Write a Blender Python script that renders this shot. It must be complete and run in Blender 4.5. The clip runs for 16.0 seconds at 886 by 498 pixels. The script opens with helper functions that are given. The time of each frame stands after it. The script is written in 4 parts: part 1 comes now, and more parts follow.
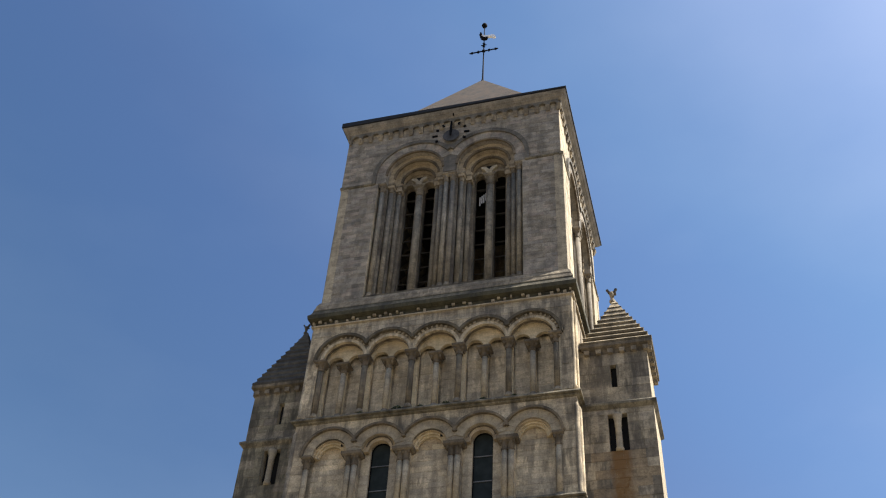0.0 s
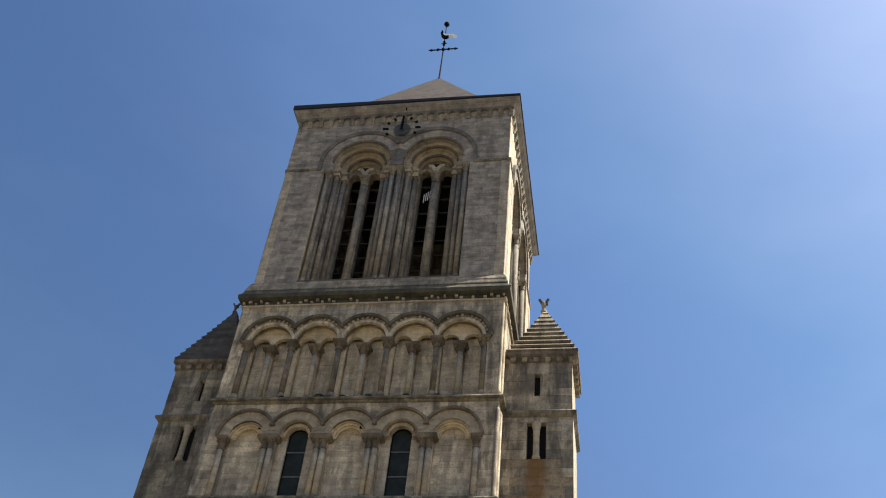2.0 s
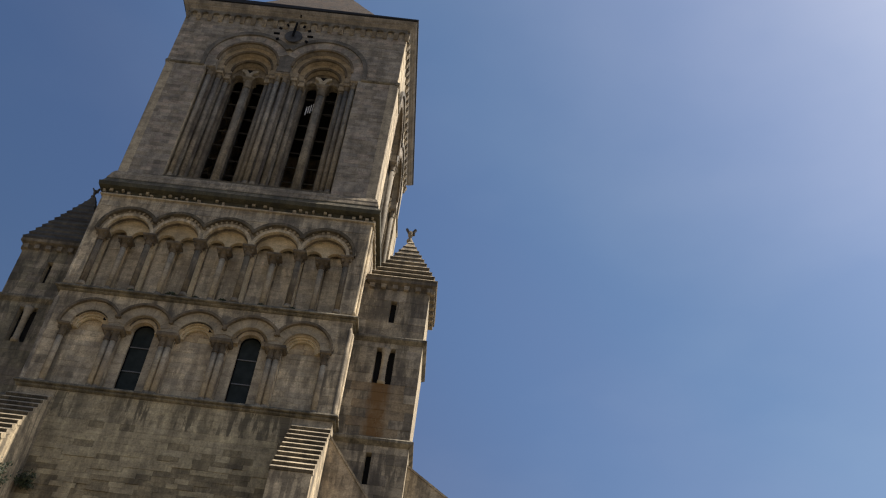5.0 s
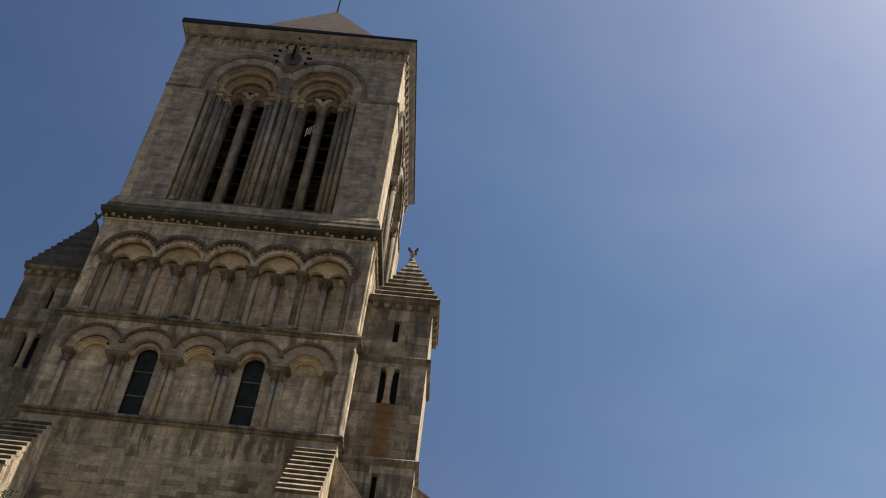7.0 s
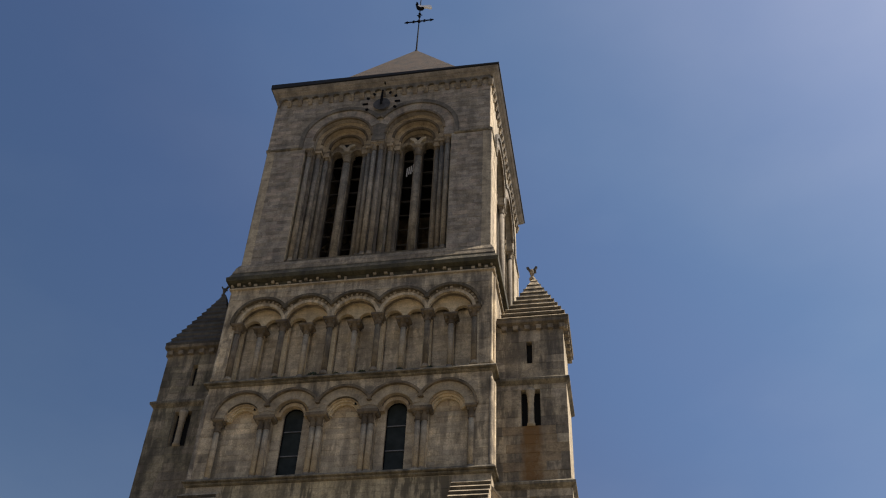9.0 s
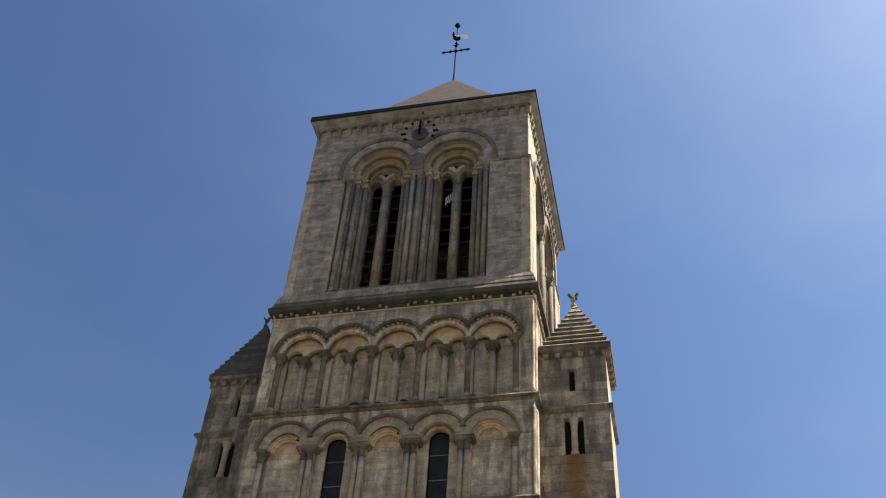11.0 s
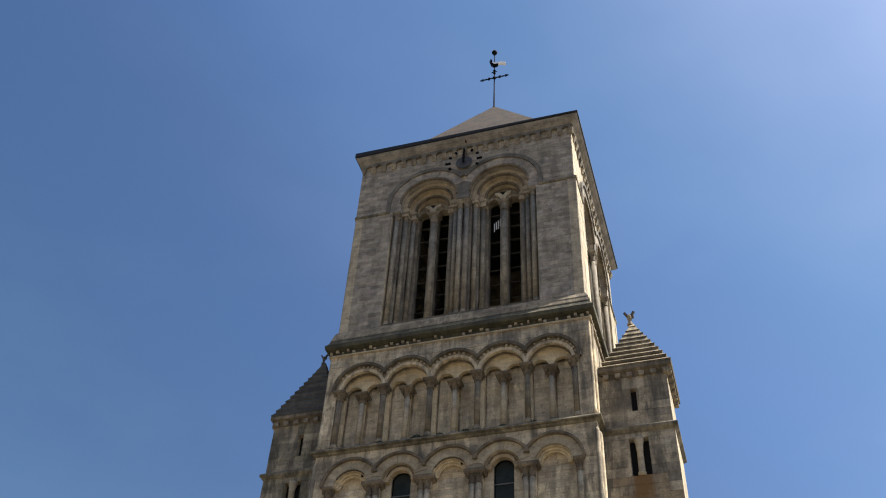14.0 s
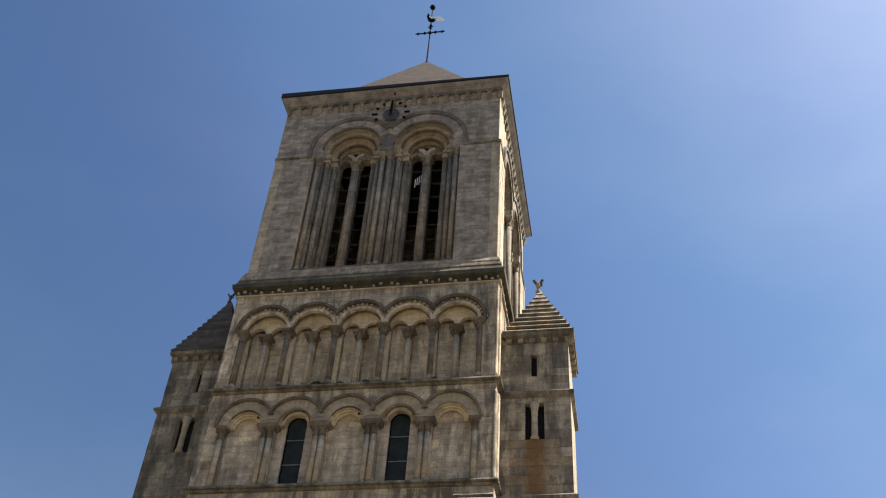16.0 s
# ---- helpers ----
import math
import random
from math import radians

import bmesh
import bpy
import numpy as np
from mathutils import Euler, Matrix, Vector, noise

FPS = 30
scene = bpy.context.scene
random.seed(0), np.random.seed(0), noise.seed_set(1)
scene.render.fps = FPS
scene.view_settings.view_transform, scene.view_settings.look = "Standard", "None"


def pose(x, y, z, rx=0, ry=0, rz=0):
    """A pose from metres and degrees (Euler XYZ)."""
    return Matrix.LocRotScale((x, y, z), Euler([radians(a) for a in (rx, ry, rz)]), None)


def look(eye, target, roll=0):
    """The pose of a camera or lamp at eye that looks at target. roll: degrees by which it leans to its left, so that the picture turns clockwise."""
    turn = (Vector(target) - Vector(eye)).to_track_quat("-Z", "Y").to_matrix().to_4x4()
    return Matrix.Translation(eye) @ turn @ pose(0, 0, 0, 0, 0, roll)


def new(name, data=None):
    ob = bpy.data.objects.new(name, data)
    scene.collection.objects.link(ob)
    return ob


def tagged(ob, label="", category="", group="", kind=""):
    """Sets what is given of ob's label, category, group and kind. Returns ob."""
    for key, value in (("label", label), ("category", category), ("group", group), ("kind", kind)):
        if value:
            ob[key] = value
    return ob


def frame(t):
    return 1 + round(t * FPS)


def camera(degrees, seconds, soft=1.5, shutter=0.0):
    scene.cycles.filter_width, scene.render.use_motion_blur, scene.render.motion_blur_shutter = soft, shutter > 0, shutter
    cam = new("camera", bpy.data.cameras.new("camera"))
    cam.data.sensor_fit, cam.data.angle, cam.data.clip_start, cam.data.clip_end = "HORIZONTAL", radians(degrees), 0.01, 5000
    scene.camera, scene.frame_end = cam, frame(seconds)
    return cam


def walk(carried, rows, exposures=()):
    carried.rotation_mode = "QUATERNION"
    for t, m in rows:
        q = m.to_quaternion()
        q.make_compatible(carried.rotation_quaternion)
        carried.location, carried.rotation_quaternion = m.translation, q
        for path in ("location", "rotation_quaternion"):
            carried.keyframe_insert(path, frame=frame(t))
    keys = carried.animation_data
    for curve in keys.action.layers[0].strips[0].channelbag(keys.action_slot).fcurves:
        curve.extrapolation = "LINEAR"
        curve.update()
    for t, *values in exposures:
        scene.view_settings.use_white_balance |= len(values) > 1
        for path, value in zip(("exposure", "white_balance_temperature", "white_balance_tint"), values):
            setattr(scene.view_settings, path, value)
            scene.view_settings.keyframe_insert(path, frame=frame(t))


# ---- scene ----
# camera: a hand-held camera at eye height that turns on the spot
cam = camera(48.9, 16.0, soft=1.15)
EYE = (7.235, -22.375, 1.6)
TURNS = [  # seconds, yaw, pitch, roll
    (0.0, 15.336, 42.782, -2.889),
    (0.5, 15.517, 39.967, -5.051),
    (1.0, 13.932, 42.693, -4.523),
    (1.5, 10.203, 42.898, -3.861),
    (2.0, 8.565, 43.011, -4.867),
    (2.5, 4.517, 43.536, -4.815),
    (3.0, -1.276, 42.907, -5.595),
    (3.5, -2.044, 41.848, -5.507),
    (4.0, -2.902, 40.217, -5.847),
    (4.2, -2.594, 39.829, -6.050),
    (6.3, -2.982, 39.647, -5.807),
    (6.5, -2.840, 40.080, -5.642),
    (7.0, -1.913, 40.697, -5.364),
    (7.5, 1.260, 41.632, -4.569),
    (8.0, 3.065, 40.912, -4.084),
    (8.5, 5.759, 40.825, -3.497),
    (9.0, 9.887, 41.319, -2.223),
    (9.2, 10.989, 42.695, -2.142),
    (11.3, 12.684, 42.820, -3.389),
    (11.5, 14.167, 42.685, -3.121),
    (12.0, 17.741, 42.974, -2.747),
    (12.5, 19.806, 43.498, -2.741),
    (13.0, 18.119, 43.077, -2.443),
    (13.5, 17.615, 43.600, -2.672),
    (14.0, 16.971, 44.301, -2.486),
    (14.5, 15.570, 43.645, -3.277),
    (15.0, 13.235, 43.162, -3.093),
    (15.5, 7.988, 42.464, -3.139),
    (16.0, 9.459, 41.999, -3.295),
]
walk(cam, [(t, pose(*EYE, 90 + pitch, roll, yaw)) for t, yaw, pitch, roll in TURNS],
     exposures=[(0.0, 1.17, 6520, 9.3), (2.0, 1.14, 6470, 8.7), (3.0, 1.06, 6600, 9), (4.0, 0.78, 6700, 10), (6.5, 0.46, 7000, 13), (8.0, 0.42, 7000, 13), (9.0, 0.53, 6950, 13.5), (11.5, 1.1, 6620, 11), (14.5, 1.08, 6450, 9), (16.0, 1.1, 6680, 11)])

# ---- world and sun ----
SUN_AZ, SUN_EL = 83.0, 55.0  # degrees clockwise from +y, and above the horizon
world = bpy.data.worlds.new("sky")
scene.world = world
world.use_nodes = True
wn = world.node_tree.nodes
sky = wn.new("ShaderNodeTexSky")
sky.sky_type = "NISHITA"
sky.sun_disc = False
sky.sun_elevation = radians(SUN_EL)
sky.sun_rotation = radians(SUN_AZ)
sky.altitude = 50
sky.air_density = 1.0
sky.dust_density = 3.5
sky.ozone_density = 3.0
wn["Background"].inputs["Strength"].default_value = 0.07
vivid = wn.new("ShaderNodeHueSaturation")
vivid.inputs["Saturation"].default_value = 1.32
vivid.inputs["Hue"].default_value = 0.497
world.node_tree.links.new(sky.outputs["Color"], vivid.inputs["Color"])
where = wn.new("ShaderNodeTexCoord")
spread = wn.new("ShaderNodeMapping")
spread.inputs["Scale"].default_value = (1.0, 1.0, 2.2)
world.node_tree.links.new(where.outputs["Generated"], spread.inputs["Vector"])
wisps = wn.new("ShaderNodeTexNoise")
wisps.inputs["Scale"].default_value = 2.6
wisps.inputs["Detail"].default_value = 5.0
world.node_tree.links.new(spread.outputs["Vector"], wisps.inputs["Vector"])
veil = wn.new("ShaderNodeValToRGB")
veil.color_ramp.elements[0].position, veil.color_ramp.elements[0].color = 0.46, (0.98, 1, 1, 1)
veil.color_ramp.elements[1].position, veil.color_ramp.elements[1].color = 0.74, (1.22, 1.14, 1.06, 1)
world.node_tree.links.new(wisps.outputs["Fac"], veil.inputs["Fac"])
haze = wn.new("ShaderNodeMix")
haze.data_type = "RGBA"
haze.blend_type = "MULTIPLY"
haze.inputs["Factor"].default_value = 1.0
world.node_tree.links.new(vivid.outputs["Color"], haze.inputs[6])
world.node_tree.links.new(veil.outputs["Color"], haze.inputs[7])
# thin summer haze: greyer far from the sun, brighter and bluer round it
sunward = wn.new("ShaderNodeVectorMath")
sunward.operation = "DOT_PRODUCT"
sunward.inputs[1].default_value = (math.sin(radians(SUN_AZ)) * math.cos(radians(SUN_EL)), math.cos(radians(SUN_AZ)) * math.cos(radians(SUN_EL)), math.sin(radians(SUN_EL)))
world.node_tree.links.new(where.outputs["Generated"], sunward.inputs[0])
aureole = wn.new("ShaderNodeValToRGB")
aureole.color_ramp.interpolation = "EASE"
tones = [(0.12, (1.40, 1.01, 0.92)), (0.38, (1.29, 1.01, 0.99)), (0.55, (1.16, 1.10, 1.11)), (0.66, (1.02, 1.10, 1.12)), (0.82, (0.99, 1.09, 1.18))]
while len(aureole.color_ramp.elements) < len(tones):
    aureole.color_ramp.elements.new(0.5)
for stop, (at, tone) in zip(aureole.color_ramp.elements, tones):
    stop.position, stop.color = at, (*tone, 1.0)
world.node_tree.links.new(sunward.outputs["Value"], aureole.inputs["Fac"])
tint = wn.new("ShaderNodeMix")
tint.data_type = "RGBA"
tint.blend_type = "MULTIPLY"
tint.inputs["Factor"].default_value = 1.0
world.node_tree.links.new(haze.outputs[2], tint.inputs[6])
world.node_tree.links.new(aureole.outputs["Color"], tint.inputs[7])
world.node_tree.links.new(tint.outputs[2], wn["Background"].inputs["Color"])

sun_data = bpy.data.lights.new("sun", "SUN")
sun_data.energy = 5.0
sun_data.angle = radians(0.53)
sun_data.color = (1.0, 0.94, 0.84)
sun = new("sun", sun_data)
sun_way = Vector((math.sin(radians(SUN_AZ)) * math.cos(radians(SUN_EL)),
                  math.cos(radians(SUN_AZ)) * math.cos(radians(SUN_EL)),
                  math.sin(radians(SUN_EL))))
sun.matrix_basis = look(tuple(sun_way * 90), (0, 0, 0))


# ---- materials ----
def material(name, rough=0.9, metal=0.0):
    m = bpy.data.materials.new(name)
    m.use_nodes = True
    b = m.node_tree.nodes["Principled BSDF"]
    b.inputs["Roughness"].default_value = rough
    b.inputs["Metallic"].default_value = metal
    return m, m.node_tree.nodes, m.node_tree.links, b


def noise_node(n, l, scale, detail=5.0, rough=0.6, stretch=None):
    geo = n.new("ShaderNodeNewGeometry")
    tex = n.new("ShaderNodeTexNoise")
    tex.inputs["Scale"].default_value = scale
    tex.inputs["Detail"].default_value = detail
    tex.inputs["Roughness"].default_value = rough
    if stretch:
        mp = n.new("ShaderNodeMapping")
        mp.inputs["Scale"].default_value = stretch
        l.new(geo.outputs["Position"], mp.inputs["Vector"])
        l.new(mp.outputs["Vector"], tex.inputs["Vector"])
    else:
        l.new(geo.outputs["Position"], tex.inputs["Vector"])
    return tex.outputs["Fac"]


def ramp(n, l, fac, stops):
    r = n.new("ShaderNodeValToRGB")
    e = r.color_ramp.elements
    while len(e) < len(stops):
        e.new(0.5)
    for i, (p, c) in enumerate(stops):
        e[i].position = p
        e[i].color = (*c, 1.0) if len(c) == 3 else c
    l.new(fac, r.inputs["Fac"])
    return r.outputs["Color"]


def mix(n, l, fac, a, b, mode="MIX"):
    x = n.new("ShaderNodeMix")
    x.data_type = "RGBA"
    x.blend_type = mode
    for sock, v in ((x.inputs[0], fac), (x.inputs[6], a), (x.inputs[7], b)):
        if isinstance(v, (int, float)):
            sock.default_value = v
        elif isinstance(v, tuple):
            sock.default_value = (*v, 1.0)
        else:
            l.new(v, sock)
    return x.outputs[2]


def stone(name, light, dark, stain, stain_amount=0.5, vary=0.25, bump=0.5, lichen=None, blotch=0.9, drip=0.0):
    """Weathered limestone: two tones of grain, blackish rain streaks, a tone of its own for each block."""
    m, n, l, b = material(name, 0.92)
    light, dark = (tuple(a * k for a, k in zip(c, (1.245, 1.265, 1.2))) for c in (light, dark))
    col = ramp(n, l, noise_node(n, l, 1.7, 8, 0.65), [(0.32, dark), (0.68, light)])
    fine = ramp(n, l, noise_node(n, l, 22, 6, 0.7), [(0.3, (0.72, 0.71, 0.69)), (0.7, (1.12, 1.11, 1.1))])
    col = mix(n, l, 1.0, col, fine, "MULTIPLY")
    dash = ramp(n, l, noise_node(n, l, 1.1, 3, 0.55, (1.6, 1.6, 6.0)), [(0.36, (0.66, 0.645, 0.64)), (0.5, (1, 1, 1)), (0.66, (1.16, 1.14, 1.1))])
    col = mix(n, l, 0.6, col, dash, "MULTIPLY")
    blot = ramp(n, l, noise_node(n, l, 5.5, 6, 0.75), [(0.3, (0.58, 0.57, 0.56)), (0.48, (1, 1, 1)), (0.7, (1.2, 1.19, 1.17))])
    col = mix(n, l, blotch, col, blot, "MULTIPLY")
    info = n.new("ShaderNodeObjectInfo")
    tone = ramp(n, l, info.outputs["Random"], [(0.0, (1 - vary, 1 - vary, 1 - 0.9 * vary)), (0.45, (1, 0.99, 0.97)),
                                               (0.8, (1.05, 1.04, 1.0)), (1.0, (1 + 0.6 * vary, 1 + 0.58 * vary, 1 + 0.5 * vary))])
    col = mix(n, l, 1.0, col, tone, "MULTIPLY")
    streak = ramp(n, l, noise_node(n, l, 1.3, 5, 0.58, (2.2, 2.2, 0.5)), [(0.48, (0, 0, 0)), (0.66, (1, 1, 1))])
    amount = mix(n, l, 1.0, streak, (stain_amount,) * 3, "MULTIPLY")
    col = mix(n, l, amount, col, stain)
    if drip:
        runs = ramp(n, l, noise_node(n, l, 1.0, 4, 0.6, (6.0, 6.0, 1.0)), [(0.47, (0, 0, 0)), (0.56, (1, 1, 1))])
        patch = ramp(n, l, noise_node(n, l, 0.75, 3, 0.5), [(0.4, (0.15, 0.15, 0.15)), (0.52, (1, 1, 1))])
        runs = mix(n, l, 1.0, runs, patch, "MULTIPLY")
        runs = mix(n, l, 1.0, runs, (drip,) * 3, "MULTIPLY")
        col = mix(n, l, runs, col, tuple(0.55 * a + 0.2 * b for a, b in zip(stain, dark)))
    if lichen:
        geo = n.new("ShaderNodeNewGeometry")
        xyz = n.new("ShaderNodeSeparateXYZ")
        l.new(geo.outputs["Position"], xyz.inputs[0])
        wob = n.new("ShaderNodeMath")
        wob.operation = "MULTIPLY_ADD"
        l.new(noise_node(n, l, 3.0, 6, 0.7, (1, 1, 0.5)), wob.inputs[0])
        wob.inputs[1].default_value = 0.5
        l.new(xyz.outputs["X"], wob.inputs[2])
        away = n.new("ShaderNodeMath")
        away.operation = "SUBTRACT"
        l.new(wob.outputs[0], away.inputs[0])
        away.inputs[1].default_value = 5.37
        far = n.new("ShaderNodeMath")
        far.operation = "ABSOLUTE"
        l.new(away.outputs[0], far.inputs[0])
        edge = ramp(n, l, far.outputs[0], [(0.17, (1, 1, 1)), (0.32, (0, 0, 0))])
        spots = ramp(n, l, noise_node(n, l, 2.6, 8, 0.75), [(0.3, (0.35, 0.35, 0.35)), (0.52, (0.97, 0.97, 0.97))])
        spots = mix(n, l, 1.0, spots, edge, "MULTIPLY")
        col = mix(n, l, spots, col, lichen)
    l.new(col, b.inputs["Base Color"])
    bp = n.new("ShaderNodeBump")
    bp.inputs["Strength"].default_value = bump
    bp.inputs["Distance"].default_value = 0.02
    l.new(noise_node(n, l, 14, 8, 0.7), bp.inputs["Height"])
    l.new(bp.outputs["Normal"], b.inputs["Normal"])
    return m


ASHLAR = stone("ashlar_limestone", (0.520, 0.424, 0.310), (0.260, 0.210, 0.153), (0.052, 0.045, 0.035), 0.78, 0.16, drip=0.6)
ASHLAR_GREY = stone("grey_limestone", (0.42, 0.357, 0.28), (0.235, 0.198, 0.155), (0.07, 0.062, 0.052), 0.68, 0.16, drip=0.5)
# ochre tint holds warm light bounced up from the ground under arches
ASHLAR_WARM = stone("ochre_bounce_limestone", (0.432, 0.333, 0.221), (0.313, 0.239, 0.158), (0.15, 0.115, 0.075), 0.4, 0.1)
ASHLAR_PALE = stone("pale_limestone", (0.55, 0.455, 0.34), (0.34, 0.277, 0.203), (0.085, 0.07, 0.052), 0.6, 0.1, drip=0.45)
CARVED = stone("carved_limestone", (0.30, 0.247, 0.185), (0.145, 0.118, 0.088), (0.058, 0.048, 0.038), 0.6, 0.12, 0.8, drip=0.5)
STAIN_SHADE_SHAFT = stone("stain_and_shade_shaft_stone", (0.215, 0.172, 0.124), (0.09, 0.072, 0.051), (0.045, 0.037, 0.028), 0.65, 0.15, 0.7, drip=0.6)
JAMB = stone("dark_jamb_stone", (0.268, 0.232, 0.186), (0.143, 0.122, 0.099), (0.04, 0.026, 0.02), 0.6, 0.1, 0.5)
CAPITAL = stone("dirty_carved_and_shade_stone", (0.180, 0.139, 0.097), (0.075, 0.058, 0.040), (0.035, 0.028, 0.021), 0.65, 0.12, 1.0)
SHAFT = stone("grey_shaft_stone", (0.290, 0.250, 0.204), (0.157, 0.135, 0.109), (0.055, 0.047, 0.036), 0.55, 0.2, 0.5, drip=0.35)
SPRINGER = stone("pale_springer_stone", (0.44, 0.385, 0.31), (0.29, 0.25, 0.195), (0.14, 0.12, 0.09), 0.5, 0.08)
BELFRY_A = stone("grey_belfry_stone", (0.294, 0.259, 0.228), (0.180, 0.159, 0.138), (0.08, 0.072, 0.062), 0.5, 0.2)
BELFRY_B = stone("dark_belfry_stone", (0.263, 0.226, 0.187), (0.147, 0.125, 0.104), (0.06, 0.053, 0.045), 0.5, 0.2)
BELFRY_C = stone("pinkish_belfry_stone", (0.333, 0.280, 0.241), (0.217, 0.180, 0.153), (0.09, 0.075, 0.062), 0.45, 0.2)
HOOD = stone("dark_hood_stone", (0.171, 0.152, 0.131), (0.085, 0.076, 0.066), (0.045, 0.04, 0.033), 0.6, 0.12, 0.8)
PANEL = stone("clean_panel_stone", (0.451, 0.380, 0.290), (0.333, 0.277, 0.209), (0.12, 0.1, 0.075), 0.45, 0.14, 0.4, None, 0.6, drip=0.3)
PANEL_HIGH = stone("pale_recess_stone", (0.60, 0.505, 0.385), (0.43, 0.36, 0.272), (0.12, 0.1, 0.075), 0.45, 0.14, 0.4, None, 0.7, drip=0.4)
LOW_A = stone("pale_lower_stone", (0.415, 0.348, 0.238), (0.27, 0.225, 0.15), (0.11, 0.091, 0.06), 0.5, 0.08, 0.5, None, 0.8, drip=0.25)
LOW_B = stone("dark_lower_stone", (0.28, 0.23, 0.152), (0.15, 0.122, 0.08), (0.06, 0.048, 0.031), 0.65, 0.16, 0.9, None, 0.9, drip=0.3)
LOW_TOP = stone("streaked_lower_stone", (0.43, 0.36, 0.25), (0.27, 0.223, 0.15), (0.07, 0.057, 0.038), 0.6, 0.08, 0.5, None, 0.8, drip=0.9)
SHAFT_PALE = stone("pale_shaft_stone", (0.368, 0.306, 0.231), (0.243, 0.201, 0.149), (0.12, 0.10, 0.075), 0.35, 0.1, 0.5, None, 0.5)
# belfry arch and tympanum stone, also tinted with the ground's warm bounce
BELFRY_WARM = stone("warm_bounce_belfry_stone", (0.400, 0.327, 0.244), (0.270, 0.219, 0.162), (0.12, 0.097, 0.07), 0.4, 0.1)
TYMPANUM = stone("ochre_bounce_tympanum_stone", (0.528, 0.429, 0.297), (0.396, 0.314, 0.211), (0.16, 0.125, 0.085), 0.35, 0.08, 0.4, None, 0.5)
MORTAR = stone("joint_mortar", (0.40, 0.335, 0.255), (0.24, 0.20, 0.15), (0.08, 0.07, 0.055), 0.5, 0.0)
# weathered ledges; also the shade colour of the stepped courses' risers
LEDGE = stone("weathered_and_shade_stone", (0.140, 0.113, 0.079), (0.060, 0.048, 0.033), (0.025, 0.022, 0.016), 0.7, 0.08, 0.8, drip=0.5)
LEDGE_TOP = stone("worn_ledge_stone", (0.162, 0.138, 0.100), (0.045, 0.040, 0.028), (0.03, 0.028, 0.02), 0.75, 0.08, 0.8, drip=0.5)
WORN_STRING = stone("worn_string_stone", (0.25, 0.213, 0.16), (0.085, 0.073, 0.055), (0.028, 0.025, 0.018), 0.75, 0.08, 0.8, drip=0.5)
MOSS_SHADE = stone("moss_shade_ledge_stone", (0.075, 0.067, 0.043), (0.033, 0.031, 0.020), (0.022, 0.021, 0.015), 0.7, 0.08, 0.9)
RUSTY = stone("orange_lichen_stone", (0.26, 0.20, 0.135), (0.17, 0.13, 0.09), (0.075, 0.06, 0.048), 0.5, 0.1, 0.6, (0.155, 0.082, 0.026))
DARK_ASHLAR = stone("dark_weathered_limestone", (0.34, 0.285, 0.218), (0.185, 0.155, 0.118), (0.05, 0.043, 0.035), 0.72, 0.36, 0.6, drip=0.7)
SHADE_ASHLAR = stone("stained_shade_limestone", (0.25, 0.215, 0.16), (0.13, 0.112, 0.082), (0.04, 0.036, 0.027), 0.75, 0.3, 0.6, drip=0.7)
ROOF_STONE = stone("roof_stone", (0.46, 0.38, 0.28), (0.25, 0.203, 0.146), (0.075, 0.063, 0.048), 0.6, 0.15, 0.8, drip=0.4)
TILE_TAN = stone("tan_roof_slabs", (0.048, 0.027, 0.015), (0.022, 0.012, 0.007), (0.012, 0.009, 0.007), 0.85, 0.03, 0.6)
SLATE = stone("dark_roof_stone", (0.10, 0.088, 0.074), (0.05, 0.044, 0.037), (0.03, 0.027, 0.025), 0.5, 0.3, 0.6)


def plain(name, colour, rough, metal=0.0, other=None, scale=8.0):
    m, n, l, b = material(name, rough, metal)
    other = other or tuple(c * 0.6 for c in colour)
    l.new(ramp(n, l, noise_node(n, l, scale, 6), [(0.35, other), (0.65, colour)]), b.inputs["Base Color"])
    return m


LEAD = plain("lead_flashing", (0.012, 0.012, 0.014), 0.75, 0.1)
IRON = plain("black_iron", (0.005, 0.005, 0.006), 0.85, 0.0)
IRON.node_tree.nodes["Principled BSDF"].inputs["Specular IOR Level"].default_value = 0.1
ZINC = plain("dull_zinc", (0.2, 0.195, 0.19), 0.6, 0.2)
DIAL = plain("weathered_dial", (0.085, 0.087, 0.093), 0.95, 0.0, (0.045, 0.047, 0.051), 5.0)
DIAL.node_tree.nodes["Principled BSDF"].inputs["Specular IOR Level"].default_value = 0.1
TAIL = plain("sunlit_tail_white", (0.85, 0.86, 0.88), 0.55, 0.0, (0.78, 0.79, 0.8))
WOOD = plain("grey_louvre_wood", (0.06, 0.052, 0.044), 0.85, 0.0, (0.03, 0.026, 0.022))
DAYLIGHT_WHITE = plain("daylight_white", (0.8, 0.79, 0.76), 0.7, 0.0, (0.7, 0.69, 0.66))
DARK = plain("interior_shade_black", (0.012, 0.011, 0.01), 1.0)
GLASS_DARK = plain("dark_leaded_glass", (0.016, 0.02, 0.017), 0.5, 0.0, (0.03, 0.036, 0.034), 3.0)
GLASS_DARK.node_tree.nodes["Principled BSDF"].inputs["Specular IOR Level"].default_value = 0.12
LEAF = plain("ivy_leaf", (0.04, 0.055, 0.02), 0.7, 0.0, (0.02, 0.03, 0.012), 20.0)
GRAVEL = plain("worn_gravel", (0.175, 0.155, 0.12), 0.95, 0.0, (0.115, 0.10, 0.076), 6.0)


# ---- mesh helpers ----
rnd = random.Random(7)

def thing(name, base, label, category, group=""):
    ob = new(name)
    ob.location = base
    ob["base"] = 1
    return tagged(ob, label, category, group)


